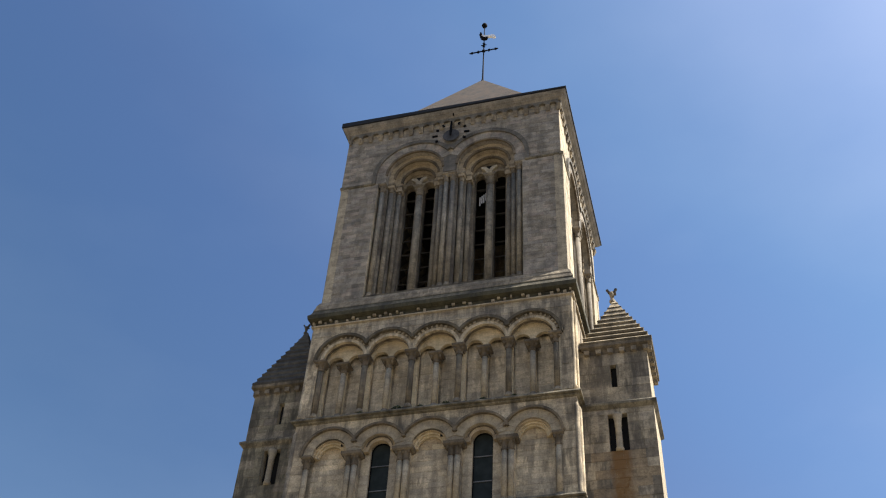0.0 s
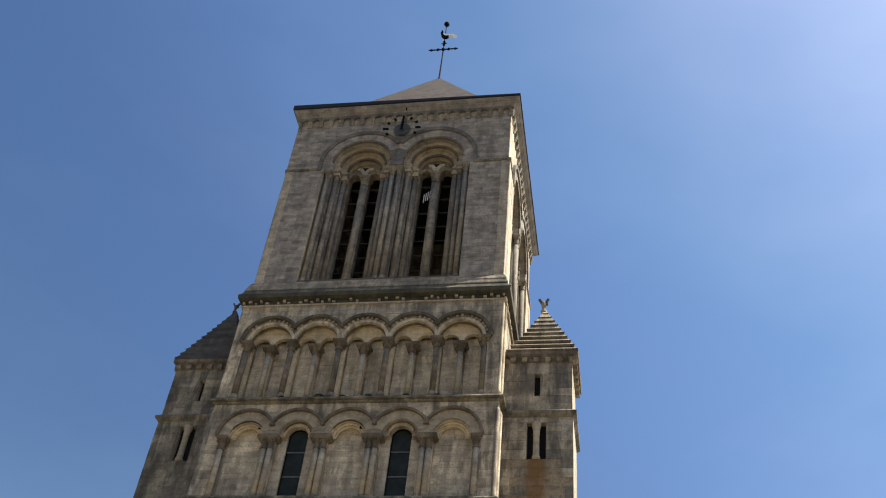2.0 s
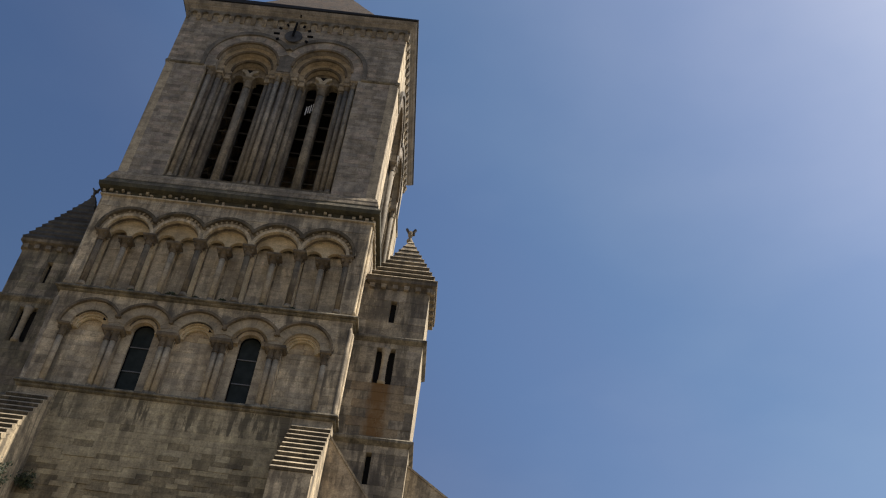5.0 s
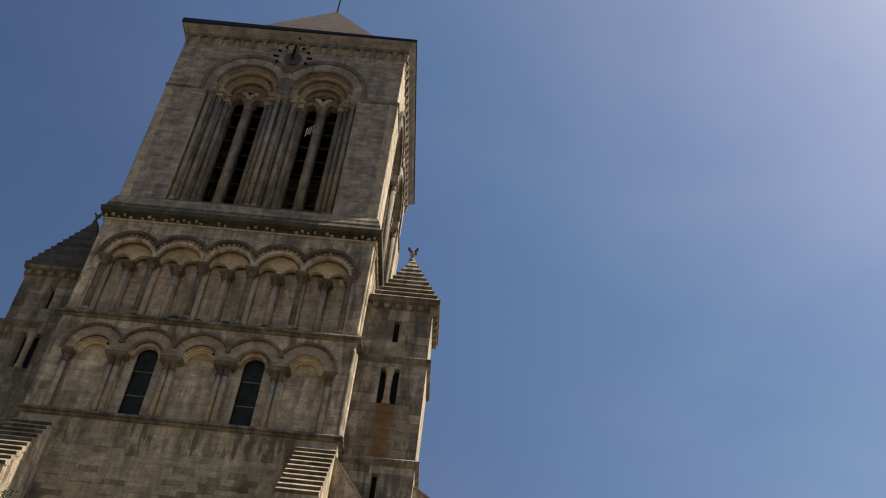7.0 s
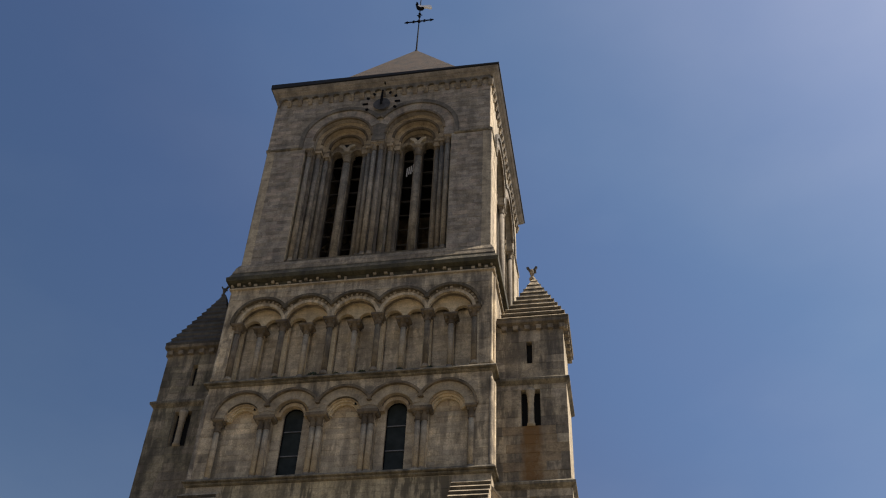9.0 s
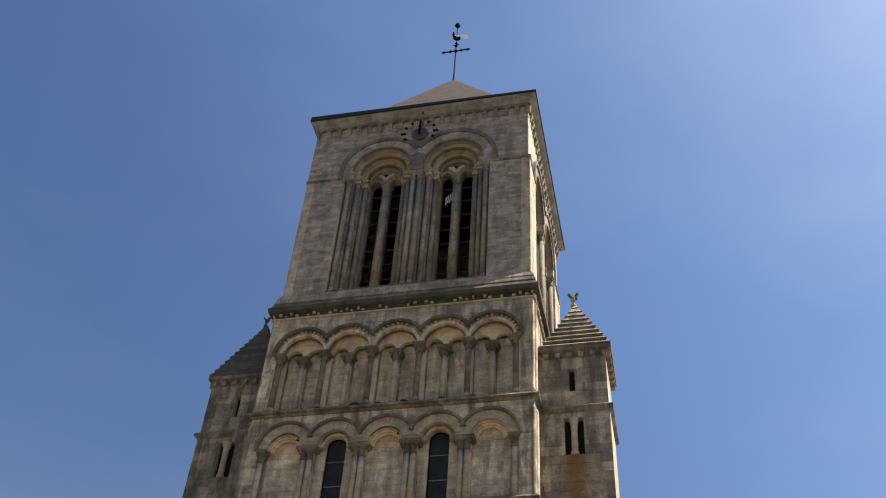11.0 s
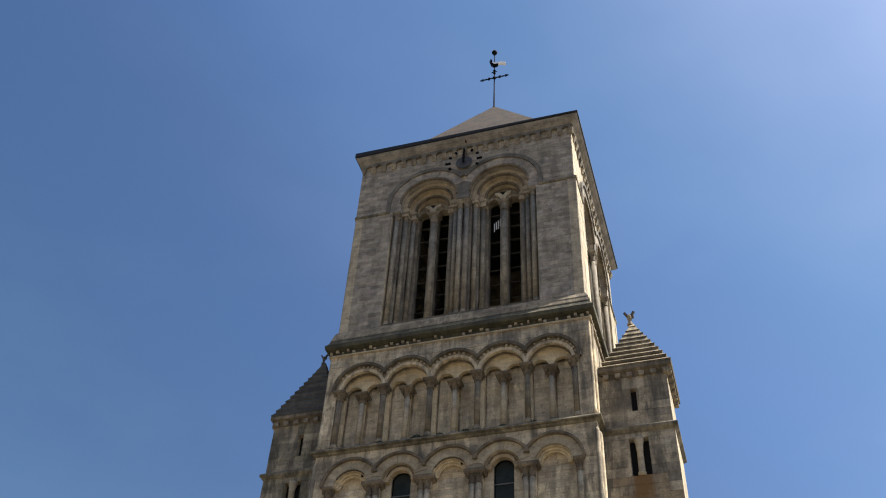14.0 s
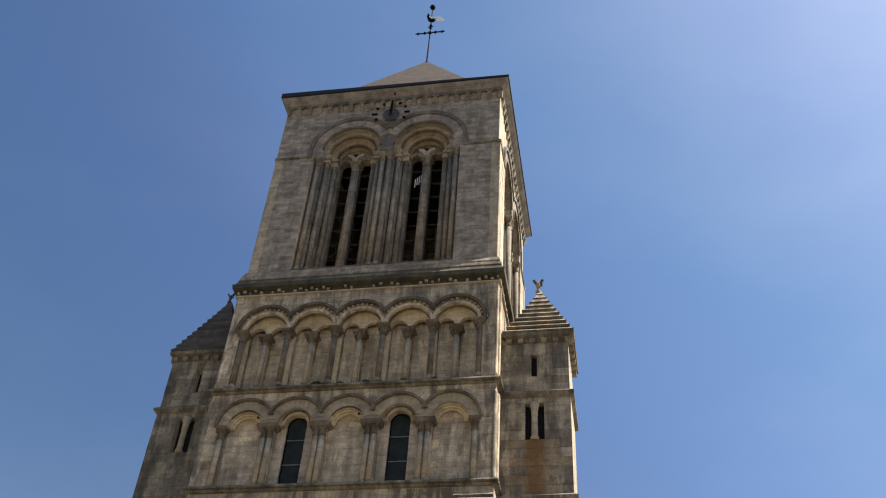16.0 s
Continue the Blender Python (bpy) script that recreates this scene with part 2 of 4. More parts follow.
def hang(ob, parent):
    """Parent ob so that its own coordinates stay those of the place."""
    ob.parent = parent
    if parent.parent is None:
        ob.matrix_parent_inverse = Matrix.Translation(-parent.location)
    return ob


def mesh_of(name, bm, mat, smooth=False):
    me = bpy.data.meshes.new(name)
    bm.to_mesh(me)
    bm.free()
    me.materials.append(mat)
    if smooth:
        me.polygons.foreach_set("use_smooth", [True] * len(me.polygons))
    return me


def part(name, bm, mat, parent, label="", smooth=False):
    ob = hang(new(name, mesh_of(name, bm, mat, smooth)), parent)
    return tagged(ob, label)


def place(name, me, parent, m, label=""):
    ob = hang(new(name, me), parent)
    ob.matrix_basis = m
    return tagged(ob, label)


def box(bm, x0, x1, y0, y1, z0, z1):
    v = [bm.verts.new(p) for p in ((x0, y0, z0), (x1, y0, z0), (x1, y1, z0), (x0, y1, z0),
                                   (x0, y0, z1), (x1, y0, z1), (x1, y1, z1), (x0, y1, z1))]
    for f in ((3, 2, 1, 0), (4, 5, 6, 7), (0, 1, 5, 4), (1, 2, 6, 5), (2, 3, 7, 6), (3, 0, 4, 7)):
        bm.faces.new([v[i] for i in f])
    return bm


def prism(bm, outline, y0, y1):
    """A flat outline of (x, z) points, counter-clockwise seen from the front, made thick from y0 to y1."""
    a = [bm.verts.new((x, y0, z)) for x, z in outline]
    c = [bm.verts.new((x, y1, z)) for x, z in outline]
    bm.faces.new(a)
    bm.faces.new(c[::-1])
    k = len(a)
    for i in range(k):
        bm.faces.new((a[i], c[i], c[(i + 1) % k], a[(i + 1) % k]))
    return bm


def arch_slab(bm, x0, x1, z0, z1, y0, y1, arcs, n=20):
    """A wall from x0 to x1 with round-headed openings (centre, springing, radius) cut up from its foot."""
    xs = [x0, x1]
    for cx, zs, r in arcs:
        xs += [cx - r * math.cos(math.pi * i / n) for i in range(n + 1)]
    xs = sorted({round(x, 5) for x in xs if x0 - 1e-6 <= x <= x1 + 1e-6})

    def height(x, mid):
        for cx, zs, r in arcs:
            if abs(mid - cx) < r:
                return zs + math.sqrt(max(0.0, r * r - (x - cx) ** 2))
        return z0

    def quad(*p):
        bm.faces.new([bm.verts.new(q) for q in p])

    for xa, xb in zip(xs, xs[1:]):
        if xb - xa < 1e-4:
            continue
        mid = (xa + xb) / 2
        za, zb = height(xa, mid), height(xb, mid)
        quad((xa, y0, za), (xb, y0, zb), (xb, y0, z1), (xa, y0, z1))
        quad((xb, y1, zb), (xa, y1, za), (xa, y1, z1), (xb, y1, z1))
        quad((xa, y0, za), (xa, y1, za), (xb, y1, zb), (xb, y0, zb))
        quad((xa, y0, z1), (xb, y0, z1), (xb, y1, z1), (xa, y1, z1))
    for cx, zs, r in arcs:
        if zs > z0 + 1e-4:
            quad((cx - r, y0, z0), (cx - r, y1, z0), (cx - r, y1, zs), (cx - r, y0, zs))
            quad((cx + r, y1, z0), (cx + r, y0, z0), (cx + r, y0, zs), (cx + r, y1, zs))
    quad((x0, y1, z0), (x0, y0, z0), (x0, y0, z1), (x0, y1, z1))
    quad((x1, y0, z0), (x1, y1, z0), (x1, y1, z1), (x1, y0, z1))
    return bm


def ring(bm, cx, zs, r0, r1, y0, y1, a0=0.0, a1=180.0, n=24, stilt=0.0):
    """An arch band between two radii; stilt carries its feet straight down."""
    pts = []
    if stilt and a1 > 179:
        pts.append((-1, 0, -stilt))
    for i in range(n + 1):
        a = radians(a1 + (a0 - a1) * i / n)
        pts.append((math.cos(a), math.sin(a), 0))
    if stilt and a0 < 1:
        pts.append((1, 0, -stilt))
    rows = []
    for c, s, d in pts:
        rows.append([bm.verts.new((cx + r * c, y, zs + r * s + d)) for r, y in ((r0, y0), (r1, y0), (r1, y1), (r0, y1))])
    for p, q in zip(rows, rows[1:]):
        for i in range(4):
            j = (i + 1) % 4
            bm.faces.new((p[i], q[i], q[j], p[j]))
    bm.faces.new(rows[0])
    bm.faces.new(rows[-1][::-1])
    return bm


def voussoirs(parent, cx, zs, r0, r1, y0, y1, count, mats, a0=0.0, a1=180.0):
    """Single wedge stones along an arch band, each a little proud or back of the next."""
    step = (a1 - a0) / count
    made = []
    for i in range(count):
        lo, hi = a0 + i * step + 0.25, a0 + (i + 1) * step - 0.25
        y = y0 - rnd.uniform(0.0, 0.01)
        made.append(part("voussoir", ring(bmesh.new(), cx, zs, r0 + 0.004, r1 - 0.004, y, y1, lo, hi, 3), rnd.choice(mats), parent))
    return made


def lathe(bm, profile, cx=0.0, cy=0.0, seg=12):
    loops = [[bm.verts.new((cx + r * math.cos(2 * math.pi * i / seg), cy + r * math.sin(2 * math.pi * i / seg), z))
              for i in range(seg)] for r, z in profile]
    for a, c in zip(loops, loops[1:]):
        for i in range(seg):
            j = (i + 1) % seg
            bm.faces.new((a[i], a[j], c[j], c[i]))
    bm.faces.new(loops[0][::-1])
    bm.faces.new(loops[-1])
    return bm


def two_tone(bm, name, first, second, split):
    """A mesh whose faces chosen by split(face) take the second material."""
    for f in bm.faces:
        f.normal_update()
        f.material_index = 1 if split(f) else 0
    me = mesh_of(name, bm, first)
    me.materials.append(second)
    return me


def square_ring(bm, profile, cx, cy, cap=False):
    """A moulding carried round a square: (half width, height) pairs from foot to head."""
    loops = [[bm.verts.new((cx + sx * w, cy + sy * w, z)) for sx, sy in ((-1, -1), (1, -1), (1, 1), (-1, 1))]
             for w, z in profile]
    for a, c in zip(loops, loops[1:]):
        for i in range(4):
            j = (i + 1) % 4
            bm.faces.new((a[i], a[j], c[j], c[i]))
    if cap:
        bm.faces.new(loops[0][::-1])
        bm.faces.new(loops[-1])
    return bm


UNIT = {}


def unit_block(mat):
    """A block one metre each way with softened front edges, shared by all blocks of one material."""
    if mat.name not in UNIT:
        bm = bmesh.new()
        e = 0.008
        a = [bm.verts.new(p) for p in ((-.5, .5, -.5), (.5, .5, -.5), (.5, .5, .5), (-.5, .5, .5))]
        c = [bm.verts.new(p) for p in ((-.5, -.44, -.5), (.5, -.44, -.5), (.5, -.44, .5), (-.5, -.44, .5))]
        d = [bm.verts.new(p) for p in ((-.5 + e, -.5, -.5 + e), (.5 - e, -.5, -.5 + e), (.5 - e, -.5, .5 - e), (-.5 + e, -.5, .5 - e))]
        for p, q in ((c, a), (d, c)):
            for i in range(4):
                j = (i + 1) % 4
                bm.faces.new((p[i], q[i], q[j], p[j]))
        bm.faces.new(d)
        UNIT[mat.name] = mesh_of("stone", bm, mat)
    return UNIT[mat.name]


def ashlar(parent, x0, x1, z0, z1, face, course=0.28, length=0.55, mats=(ASHLAR,), floor=None, turn=None, pick=None, uneven=0.011):
    """Courses of single stones, each a few millimetres proud or back; floor(x) clips their feet along an arch."""
    rows = max(1, round((z1 - z0) / course))
    h = (z1 - z0) / rows
    for k in range(rows):
        za, zb = z0 + k * h, z0 + (k + 1) * h
        x = x0
        first = True
        while x < x1 - 0.02:
            w = length * rnd.uniform(0.65, 1.45)
            if first and k % 2:
                w *= 0.55
            first = False
            xb = x + w
            if x1 - xb < length * 0.4:
                xb = x1
            g = 0.0013
            a, b = x + g, xb - g
            y = face + 0.013 - rnd.uniform(0.0, uneven)
            mat = pick((a + b) / 2, (za + zb) / 2) if pick else rnd.choice(mats)
            if floor is None or (floor(a) <= za and floor(b) <= za and floor((a + b) / 2) <= za):
                m = Matrix.Translation(((a + b) / 2, y + 0.03, (za + zb) / 2)) @ Matrix.Diagonal((b - a, 0.06, zb - za - 2 * g, 1))
                place("stone", unit_block(mat), parent, turn @ m if turn else m)
            else:
                low = [(a + (b - a) * i / 8, max(za + g, min(zb - g, floor(a + (b - a) * i / 8)))) for i in range(9)]
                if max(zb - g - z for _, z in low) > 0.05:
                    while len(low) > 2 and low[0][1] > zb - g - 0.012 and low[1][1] > zb - g - 0.012:
                        low.pop(0)
                    while len(low) > 2 and low[-1][1] > zb - g - 0.012 and low[-2][1] > zb - g - 0.012:
                        low.pop()
                    low = [(p, min(z, zb - g - 0.01)) for p, z in low]
                    bm = prism(bmesh.new(), low + [(low[-1][0], zb - g), (low[0][0], zb - g)], y, y + 0.06)
                    ob = part("stone", bm, mat, parent)
                    if turn:
                        ob.matrix_basis = turn
            x = xb


def shaft_mesh(r, z0, z1, mat, cap=0.3, base=0.16, seg=14, wide=1.75, head=None):
    """Meshes of a colonnette standing on its foot: shaft, capital (with square abacus) and base."""
    h = z1 - z0
    sh = lathe(bmesh.new(), [(r, base), (r * 0.98, h * 0.5), (r, h - cap)], seg=seg)
    ca = lathe(bmesh.new(), [(r * 1.25, h - cap - 0.03), (r * 1.25, h - cap + 0.02), (r * 1.05, h - cap + 0.03), (r * 1.15, h - cap * 0.65),
                             (r * wide * 0.9, h - 0.12), (r * wide, h - 0.1)], seg=seg)
    for i in range(4):
        a = math.pi / 4 + i * math.pi / 2
        lathe(ca, [(0.02, h - 0.2), (0.045, h - 0.15), (0.03, h - 0.1)], r * wide * 1.05 * math.cos(a), r * wide * 1.05 * math.sin(a), 6)
    w = r * wide + 0.035
    square_ring(ca, [(w - 0.04, h - 0.1), (w, h - 0.06), (w, h)], 0, 0, True)
    ba = lathe(bmesh.new(), [(r * 1.5, 0.0), (r * 1.5, 0.06), (r * 1.35, 0.09), (r * 1.15, 0.11), (r * 1.2, 0.14), (r, base)], seg=seg)
    return (mesh_of("shaft", sh, mat, True), mesh_of("capital", ca, head or CAPITAL), mesh_of("base", ba, CARVED, True))


def column(parent, meshes, m):
    c = place("column", meshes[0], parent, m)
    for name, me in (("capital", meshes[1]), ("base", meshes[2])):
        o = new(name, me)
        o.parent = c
    return c


# ---- ground ----
bm = bmesh.new()
for i in range(-6, 6):
    for j in range(-6, 6):
        s = 150.0
        bm.faces.new([bm.verts.new((x * s, y * s, 0)) for x, y in ((i, j), (i + 1, j), (i + 1, j + 1), (i, j + 1))])
bmesh.ops.remove_doubles(bm, verts=bm.verts, dist=0.01)
tagged(new("ground", mesh_of("ground", bm, GRAVEL)), "worn sunlit gravel round the foot of the tower", "ground", kind="structure")

# ---- tower ----
CX, CY = 0.0, 4.0
tower = thing("church_tower", (CX, CY, 0), "weathered grey limestone Romanesque church tower with arcades", "church tower")
TURN = Matrix.Translation((CX, CY, 0)) @ Matrix.Rotation(radians(90), 4, "Z") @ Matrix.Translation((-CX, -CY, 0))

TURNS_Z = [Matrix.Translation((CX, CY, 0)) @ Matrix.Rotation(radians(90 * q), 4, "Z") @ Matrix.Translation((-CX, -CY, 0)) for q in range(4)]

# plain lower wall
W1 = 4.13
bm = bmesh.new()
box(bm, -W1, W1, CY - W1 + 0.02, CY + W1, -0.3, 13.79)
low_wall = part("lower_wall", bm, MORTAR, tower)

# third stage: five round arches, two of them windows
Y3 = CY - W1
bm = bmesh.new()
Z3, T3 = 13.8, 16.95
ARC3 = [-2.95, -1.505, -0.015, 1.455, 2.89]
HALF3 = 0.74
R3 = 0.87
COL3 = [-3.62, -2.26, -0.75, 0.71, 2.2, 3.58]
S3 = 15.84
arch_slab(bm, -W1, W1, S3, T3, Y3 + 0.02, Y3 + 0.36, [(c, S3, 0.54) for c in ARC3])
for a, b, y in ((-W1, COL3[0] - 0.06, 0.02), (COL3[5] + 0.06, W1, 0.02), *[(x - 0.19, x + 0.19, 0.075) for x in COL3[1:5]]):
    part("pier", box(bmesh.new(), a, b, Y3 + y, Y3 + 0.36, Z3, S3), ASHLAR, tower)
stage3 = part("window_stage_front", bm, MORTAR, tower)
part("core_wall", box(bmesh.new(), -W1, W1, Y3 + 0.7, CY + W1, Z3 - 0.1, T3), ASHLAR, tower)
for a, b in ((-W1, -W1 + 0.3), (W1 - 0.3, W1)):
    part("end_wall", box(bmesh.new(), a, b, Y3 + 0.37, Y3 + 0.69, Z3 - 0.05, T3), ASHLAR, tower)
bm = bmesh.new()
arch_slab(bm, -W1 + 0.301, W1 - 0.301, Z3 - 0.05, T3, Y3 + 0.27, Y3 + 0.65, [(ARC3[k], S3 + 0.12, 0.285) for k in (1, 3)])
panel3 = part("window_stage_panel", bm, MORTAR, tower)


def fan(k, r, half=HALF3):
    """The angles between which arch k of five shows before it meets its neighbours."""
    cut = math.degrees(math.acos(min(1.0, half / r)))
    return (0.0 if k == 4 else cut), (180.0 if k == 0 else 180.0 - cut)


for k, c in enumerate(ARC3):
    low, high = fan(k, R3 - 0.1)
    band = part("arch", ring(bmesh.new(), c, S3, 0.52, R3 - 0.07, Y3 + 0.004 * (k % 2), Y3 + 0.2), SHAFT_PALE, tower)
    voussoirs(band, c, S3, 0.52, R3 - 0.07, Y3 - 0.01, Y3 + 0.1, 13, (SHAFT_PALE,), low, high)
    low, high = fan(k, R3 - 0.07)
    part("hood_mould", ring(bmesh.new(), c, S3, R3 - 0.07, R3, Y3 - 0.11 - 0.003 * (k % 2), Y3 + 0.1, low, high), CAPITAL, tower)
    if k in (1, 3):
        part("inner_arch", ring(bmesh.new(), c, S3 + 0.05, 0.33, 0.53, Y3 + 0.12, Y3 + 0.275), ASHLAR_WARM, tower)
        part("roll_moulding", ring(bmesh.new(), c, S3 + 0.1, 0.385, 0.41, Y3 + 0.09, Y3 + 0.13, 15, 165), CAPITAL, tower)
        continue
    # the blind arches step back in three narrow rings
    for step in range(3):
        r = 0.53 - 0.055 * step
        part("inner_arch", ring(bmesh.new(), c, S3, r - 0.06, r, Y3 + 0.05 + 0.06 * step, Y3 + 0.26 - 0.01 * step), TYMPANUM if step else ASHLAR_WARM, tower)
    if k < 4:
        part("roll_moulding", ring(bmesh.new(), c, S3, 0.5, 0.522, Y3 + 0.0, Y3 + 0.06, 42, 150), LEDGE, tower)
pair = shaft_mesh(0.082, Z3 + 0.1, S3, SHAFT_PALE, 0.36, 0.14, wide=1.5)
for k in range(-1, 5):
    c = COL3[k + 1]
    for d in ((-0.088, 0.088) if 0 <= k < 4 else (0.0,)):
        column(tower, pair, pose(c + d, Y3 + 0.06, Z3 + 0.1))
    if 0 <= k < 4:
        bm = square_ring(bmesh.new(), [(0.24, -0.12), (0.3, -0.07), (0.3, 0.02)], 0, 0, True)
        for v in bm.verts:
            v.co.y *= 0.62
        place("impost", mesh_of("impost", bm, CAPITAL), tower, pose(c, Y3 + 0.08, S3))
for k in (1, 3):
    c = ARC3[k]
    win = part("window", ring(bmesh.new(), c, S3 + 0.12, 0.262, 0.284, Y3 + 0.33, Y3 + 0.41, stilt=1.9), IRON, tower, "round-headed window with dark leaded glass")
    bm = bmesh.new()
    pts = [(c - 0.262, Z3 + 0.1), (c + 0.262, Z3 + 0.1)] + [(c + 0.262 * math.cos(math.pi * i / 16), S3 + 0.12 + 0.262 * math.sin(math.pi * i / 16)) for i in range(17)]
    prism(bm, pts, Y3 + 0.37, Y3 + 0.39)
    part("glass", bm, GLASS_DARK, win)
    for z in (14.76, 15.52):
        part("bar", box(bmesh.new(), c - 0.26, c + 0.26, Y3 + 0.34, Y3 + 0.36, z - 0.013, z + 0.013), ZINC, win)
    bm = prism(bmesh.new(), [(c - 0.284, Z3 + 0.02), (c + 0.284, Z3 + 0.02), (c + 0.284, Z3 + 0.12), (c - 0.284, Z3 + 0.12)], Y3 + 0.15, Y3 + 0.41)
    part("sill", bm, LEDGE, win)

# second stage: blind arcade of five arches over pairs of small arches
Y2 = Y3
W2 = W1
Z2, T2 = 17.15, 20.62
ARC2 = [-2.96, -1.51, -0.02, 1.46, 2.89]
COL2 = [-3.66, -2.245, -0.76, 0.71, 2.205, 3.6]
R2 = 0.94
S2 = 19.18
M2 = 18.98
bm = bmesh.new()
arch_slab(bm, -W2, W2, S2, T2, Y2 + 0.02, Y2 + 0.26, [(c, S2, 0.68) for c in ARC2])
box(bm, -W2, COL2[0] - 0.09, Y2 + 0.02, Y2 + 0.26, Z2, S2)
box(bm, COL2[5] + 0.09, W2, Y2 + 0.02, Y2 + 0.26, Z2, S2)
stage2 = part("arcade_front", bm, MORTAR, tower)
for c in ARC2:
    part("tympanum", arch_slab(bmesh.new(), c - 0.72, c + 0.72, Z2, S2 + 0.72, Y2 + 0.27, Y2 + 0.4, [(c + d, M2 + 0.24, 0.265) for d in (-0.33, 0.33)], 14), TYMPANUM, tower,
         "ochre tympanum over two small arches, tinted for warm ground bounce")
part("core_wall", box(bmesh.new(), -W2, W2, Y2 + 0.53, CY + W2, Z2 - 0.1, T2), ASHLAR, tower)
for a, b in ((-W2, ARC2[0] - 0.73), (ARC2[4] + 0.73, W2)):
    part("end_wall", box(bmesh.new(), a, b, Y2 + 0.265, Y2 + 0.525, Z2, T2), ASHLAR, tower)
# the big shafts' dark stone also carries the deep shade beside them
big = shaft_mesh(0.09, Z2, S2, STAIN_SHADE_SHAFT, 0.3, 0.16)
small = shaft_mesh(0.085, Z2, M2 + 0.08, SHAFT_PALE, 0.28, 0.14, wide=2.1)
for k, c in enumerate(ARC2):
    part("arch", ring(bmesh.new(), c, S2, 0.66, 0.76, Y2 - 0.012 - 0.004 * (k % 2), Y2 + 0.26), ASHLAR_PALE, tower)
    part("roll_moulding", ring(bmesh.new(), c, S2, 0.635, 0.662, Y2 + 0.1, Y2 + 0.18), CAPITAL, tower)
    low, high = fan(k, 0.77)
    part("billet_band", ring(bmesh.new(), c, S2, 0.76, 0.85, Y2 + 0.012 - 0.003 * (k % 2), Y2 + 0.2, low, high), CARVED, tower)
    low, high = fan(k, 0.86)
    hood = part("hood_mould", ring(bmesh.new(), c, S2, 0.85, R2, Y2 - 0.11 - 0.003 * (k % 2), Y2 + 0.1, low, high), LEDGE, tower)
    bl = mesh_of("billet", box(bmesh.new(), -0.035, 0.035, -0.035, 0.035, -0.042, 0.042), SHAFT_PALE)
    for i in range(17):
        turned = 5 + 170 * i / 16
        if low + 3 < turned < high - 3 and rnd.random() < 0.8:
            a = radians(turned)
            o = new("billet", bl)
            o.parent = hood
            o.matrix_basis = Matrix.Translation((c + 0.802 * math.cos(a), Y2 - 0.005, S2 + 0.802 * math.sin(a))) @ Matrix.Rotation(math.pi / 2 - a + rnd.uniform(-0.12, 0.12), 4, "Y") @ Matrix.Diagonal((rnd.uniform(0.7, 1.3), rnd.uniform(0.5, 1.0), rnd.uniform(0.75, 1.1), 1))
    column(tower, small, pose(c, Y2 + 0.2, Z2))
for k in range(6):
    column(tower, big, pose(COL2[k], Y2 + 0.08, Z2))

# corner shafts of the two lower stages
for zc0, zc1, r, ins in ((Z3 + 0.08, 16.72, 0.068, 0.02), (Z2, 20.5, 0.05, 0.03)):
    cs = lathe(bmesh.new(), [(r * 1.3, 0), (r * 1.3, 0.12), (r, 0.16), (r, zc1 - zc0 - 0.12), (r * 0.6, zc1 - zc0 - 0.03), (r * 0.2, zc1 - zc0)])
    me = mesh_of("corner_shaft", cs, ASHLAR, True)
    for sx in (-1, 1):
        place("corner_shaft", me, tower, pose(sx * (W1 - ins), Y3 + ins, zc0))
        place("corner_shaft", me, tower, pose(sx * (W1 + 0.02), Y3 + 0.24, zc0))

# mouldings round the tower
def moulding(name, profile, mat, label=""):
    return part(name, square_ring(bmesh.new(), profile, CX, CY), mat, tower, label)


moulding("string_course", [(4.0, 13.77), (W1 + 0.01, 13.78), (W1 + 0.06, 13.81), (W1 + 0.065, 13.84), (W1 + 0.04, 13.85), (W1 + 0.04, 13.865), (W1 + 0.12, 13.88), (W1 + 0.125, 13.9), (W1 + 0.085, 13.96), (W1 - 0.02, 13.99)], WORN_STRING)
moulding("string_course", [(4.0, 16.91), (W1 + 0.01, 16.915), (W1 + 0.06, 16.94), (W1 + 0.065, 16.97), (W1 + 0.045, 16.975), (W1 + 0.05, 16.985), (W1 + 0.14, 16.995), (W1 + 0.145, 17.02), (W1 + 0.1, 17.085), (W1 - 0.02, 17.14)], WORN_STRING)
WB, WT = 4.05, 3.98
# upright and under faces coloured dark as the shadow behind the billets
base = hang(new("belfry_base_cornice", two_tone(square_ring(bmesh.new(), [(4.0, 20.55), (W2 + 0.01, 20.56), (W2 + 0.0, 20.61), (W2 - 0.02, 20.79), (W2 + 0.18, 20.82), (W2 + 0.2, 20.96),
                                        (W2 + 0.14, 21.02), (W2 + 0.08, 21.16), (W2 + 0.08, 21.2), (W2 - 0.1, 21.21)], CX, CY), "belfry_base_cornice", LEDGE_TOP, MOSS_SHADE, lambda f: f.normal.z < 0.25)), tower)
tagged(base, "mossy sloping stone ledge with billets, shade coloured into its under faces")
part("upper_slope", square_ring(bmesh.new(), [(W2 - 0.1, 21.2), (W2 + 0.075, 21.205), (W2 + 0.08, 21.23), (W2 + 0.03, 21.38), (W2 + 0.03, 21.43), (WB + 0.03, 21.62), (3.9, 21.66)], CX, CY), CARVED, base, "worn grey upper slope of the ledge")
part("fillet", square_ring(bmesh.new(), [(W2 + 0.0, 20.545), (W2 + 0.065, 20.55), (W2 + 0.07, 20.585), (W2 + 0.02, 20.61)], CX, CY), PANEL, base, "narrow pale stone fillet")
bl = mesh_of("billet", box(bmesh.new(), -0.045, 0.045, -0.05, 0.05, -0.05, 0.05), SHAFT_PALE)
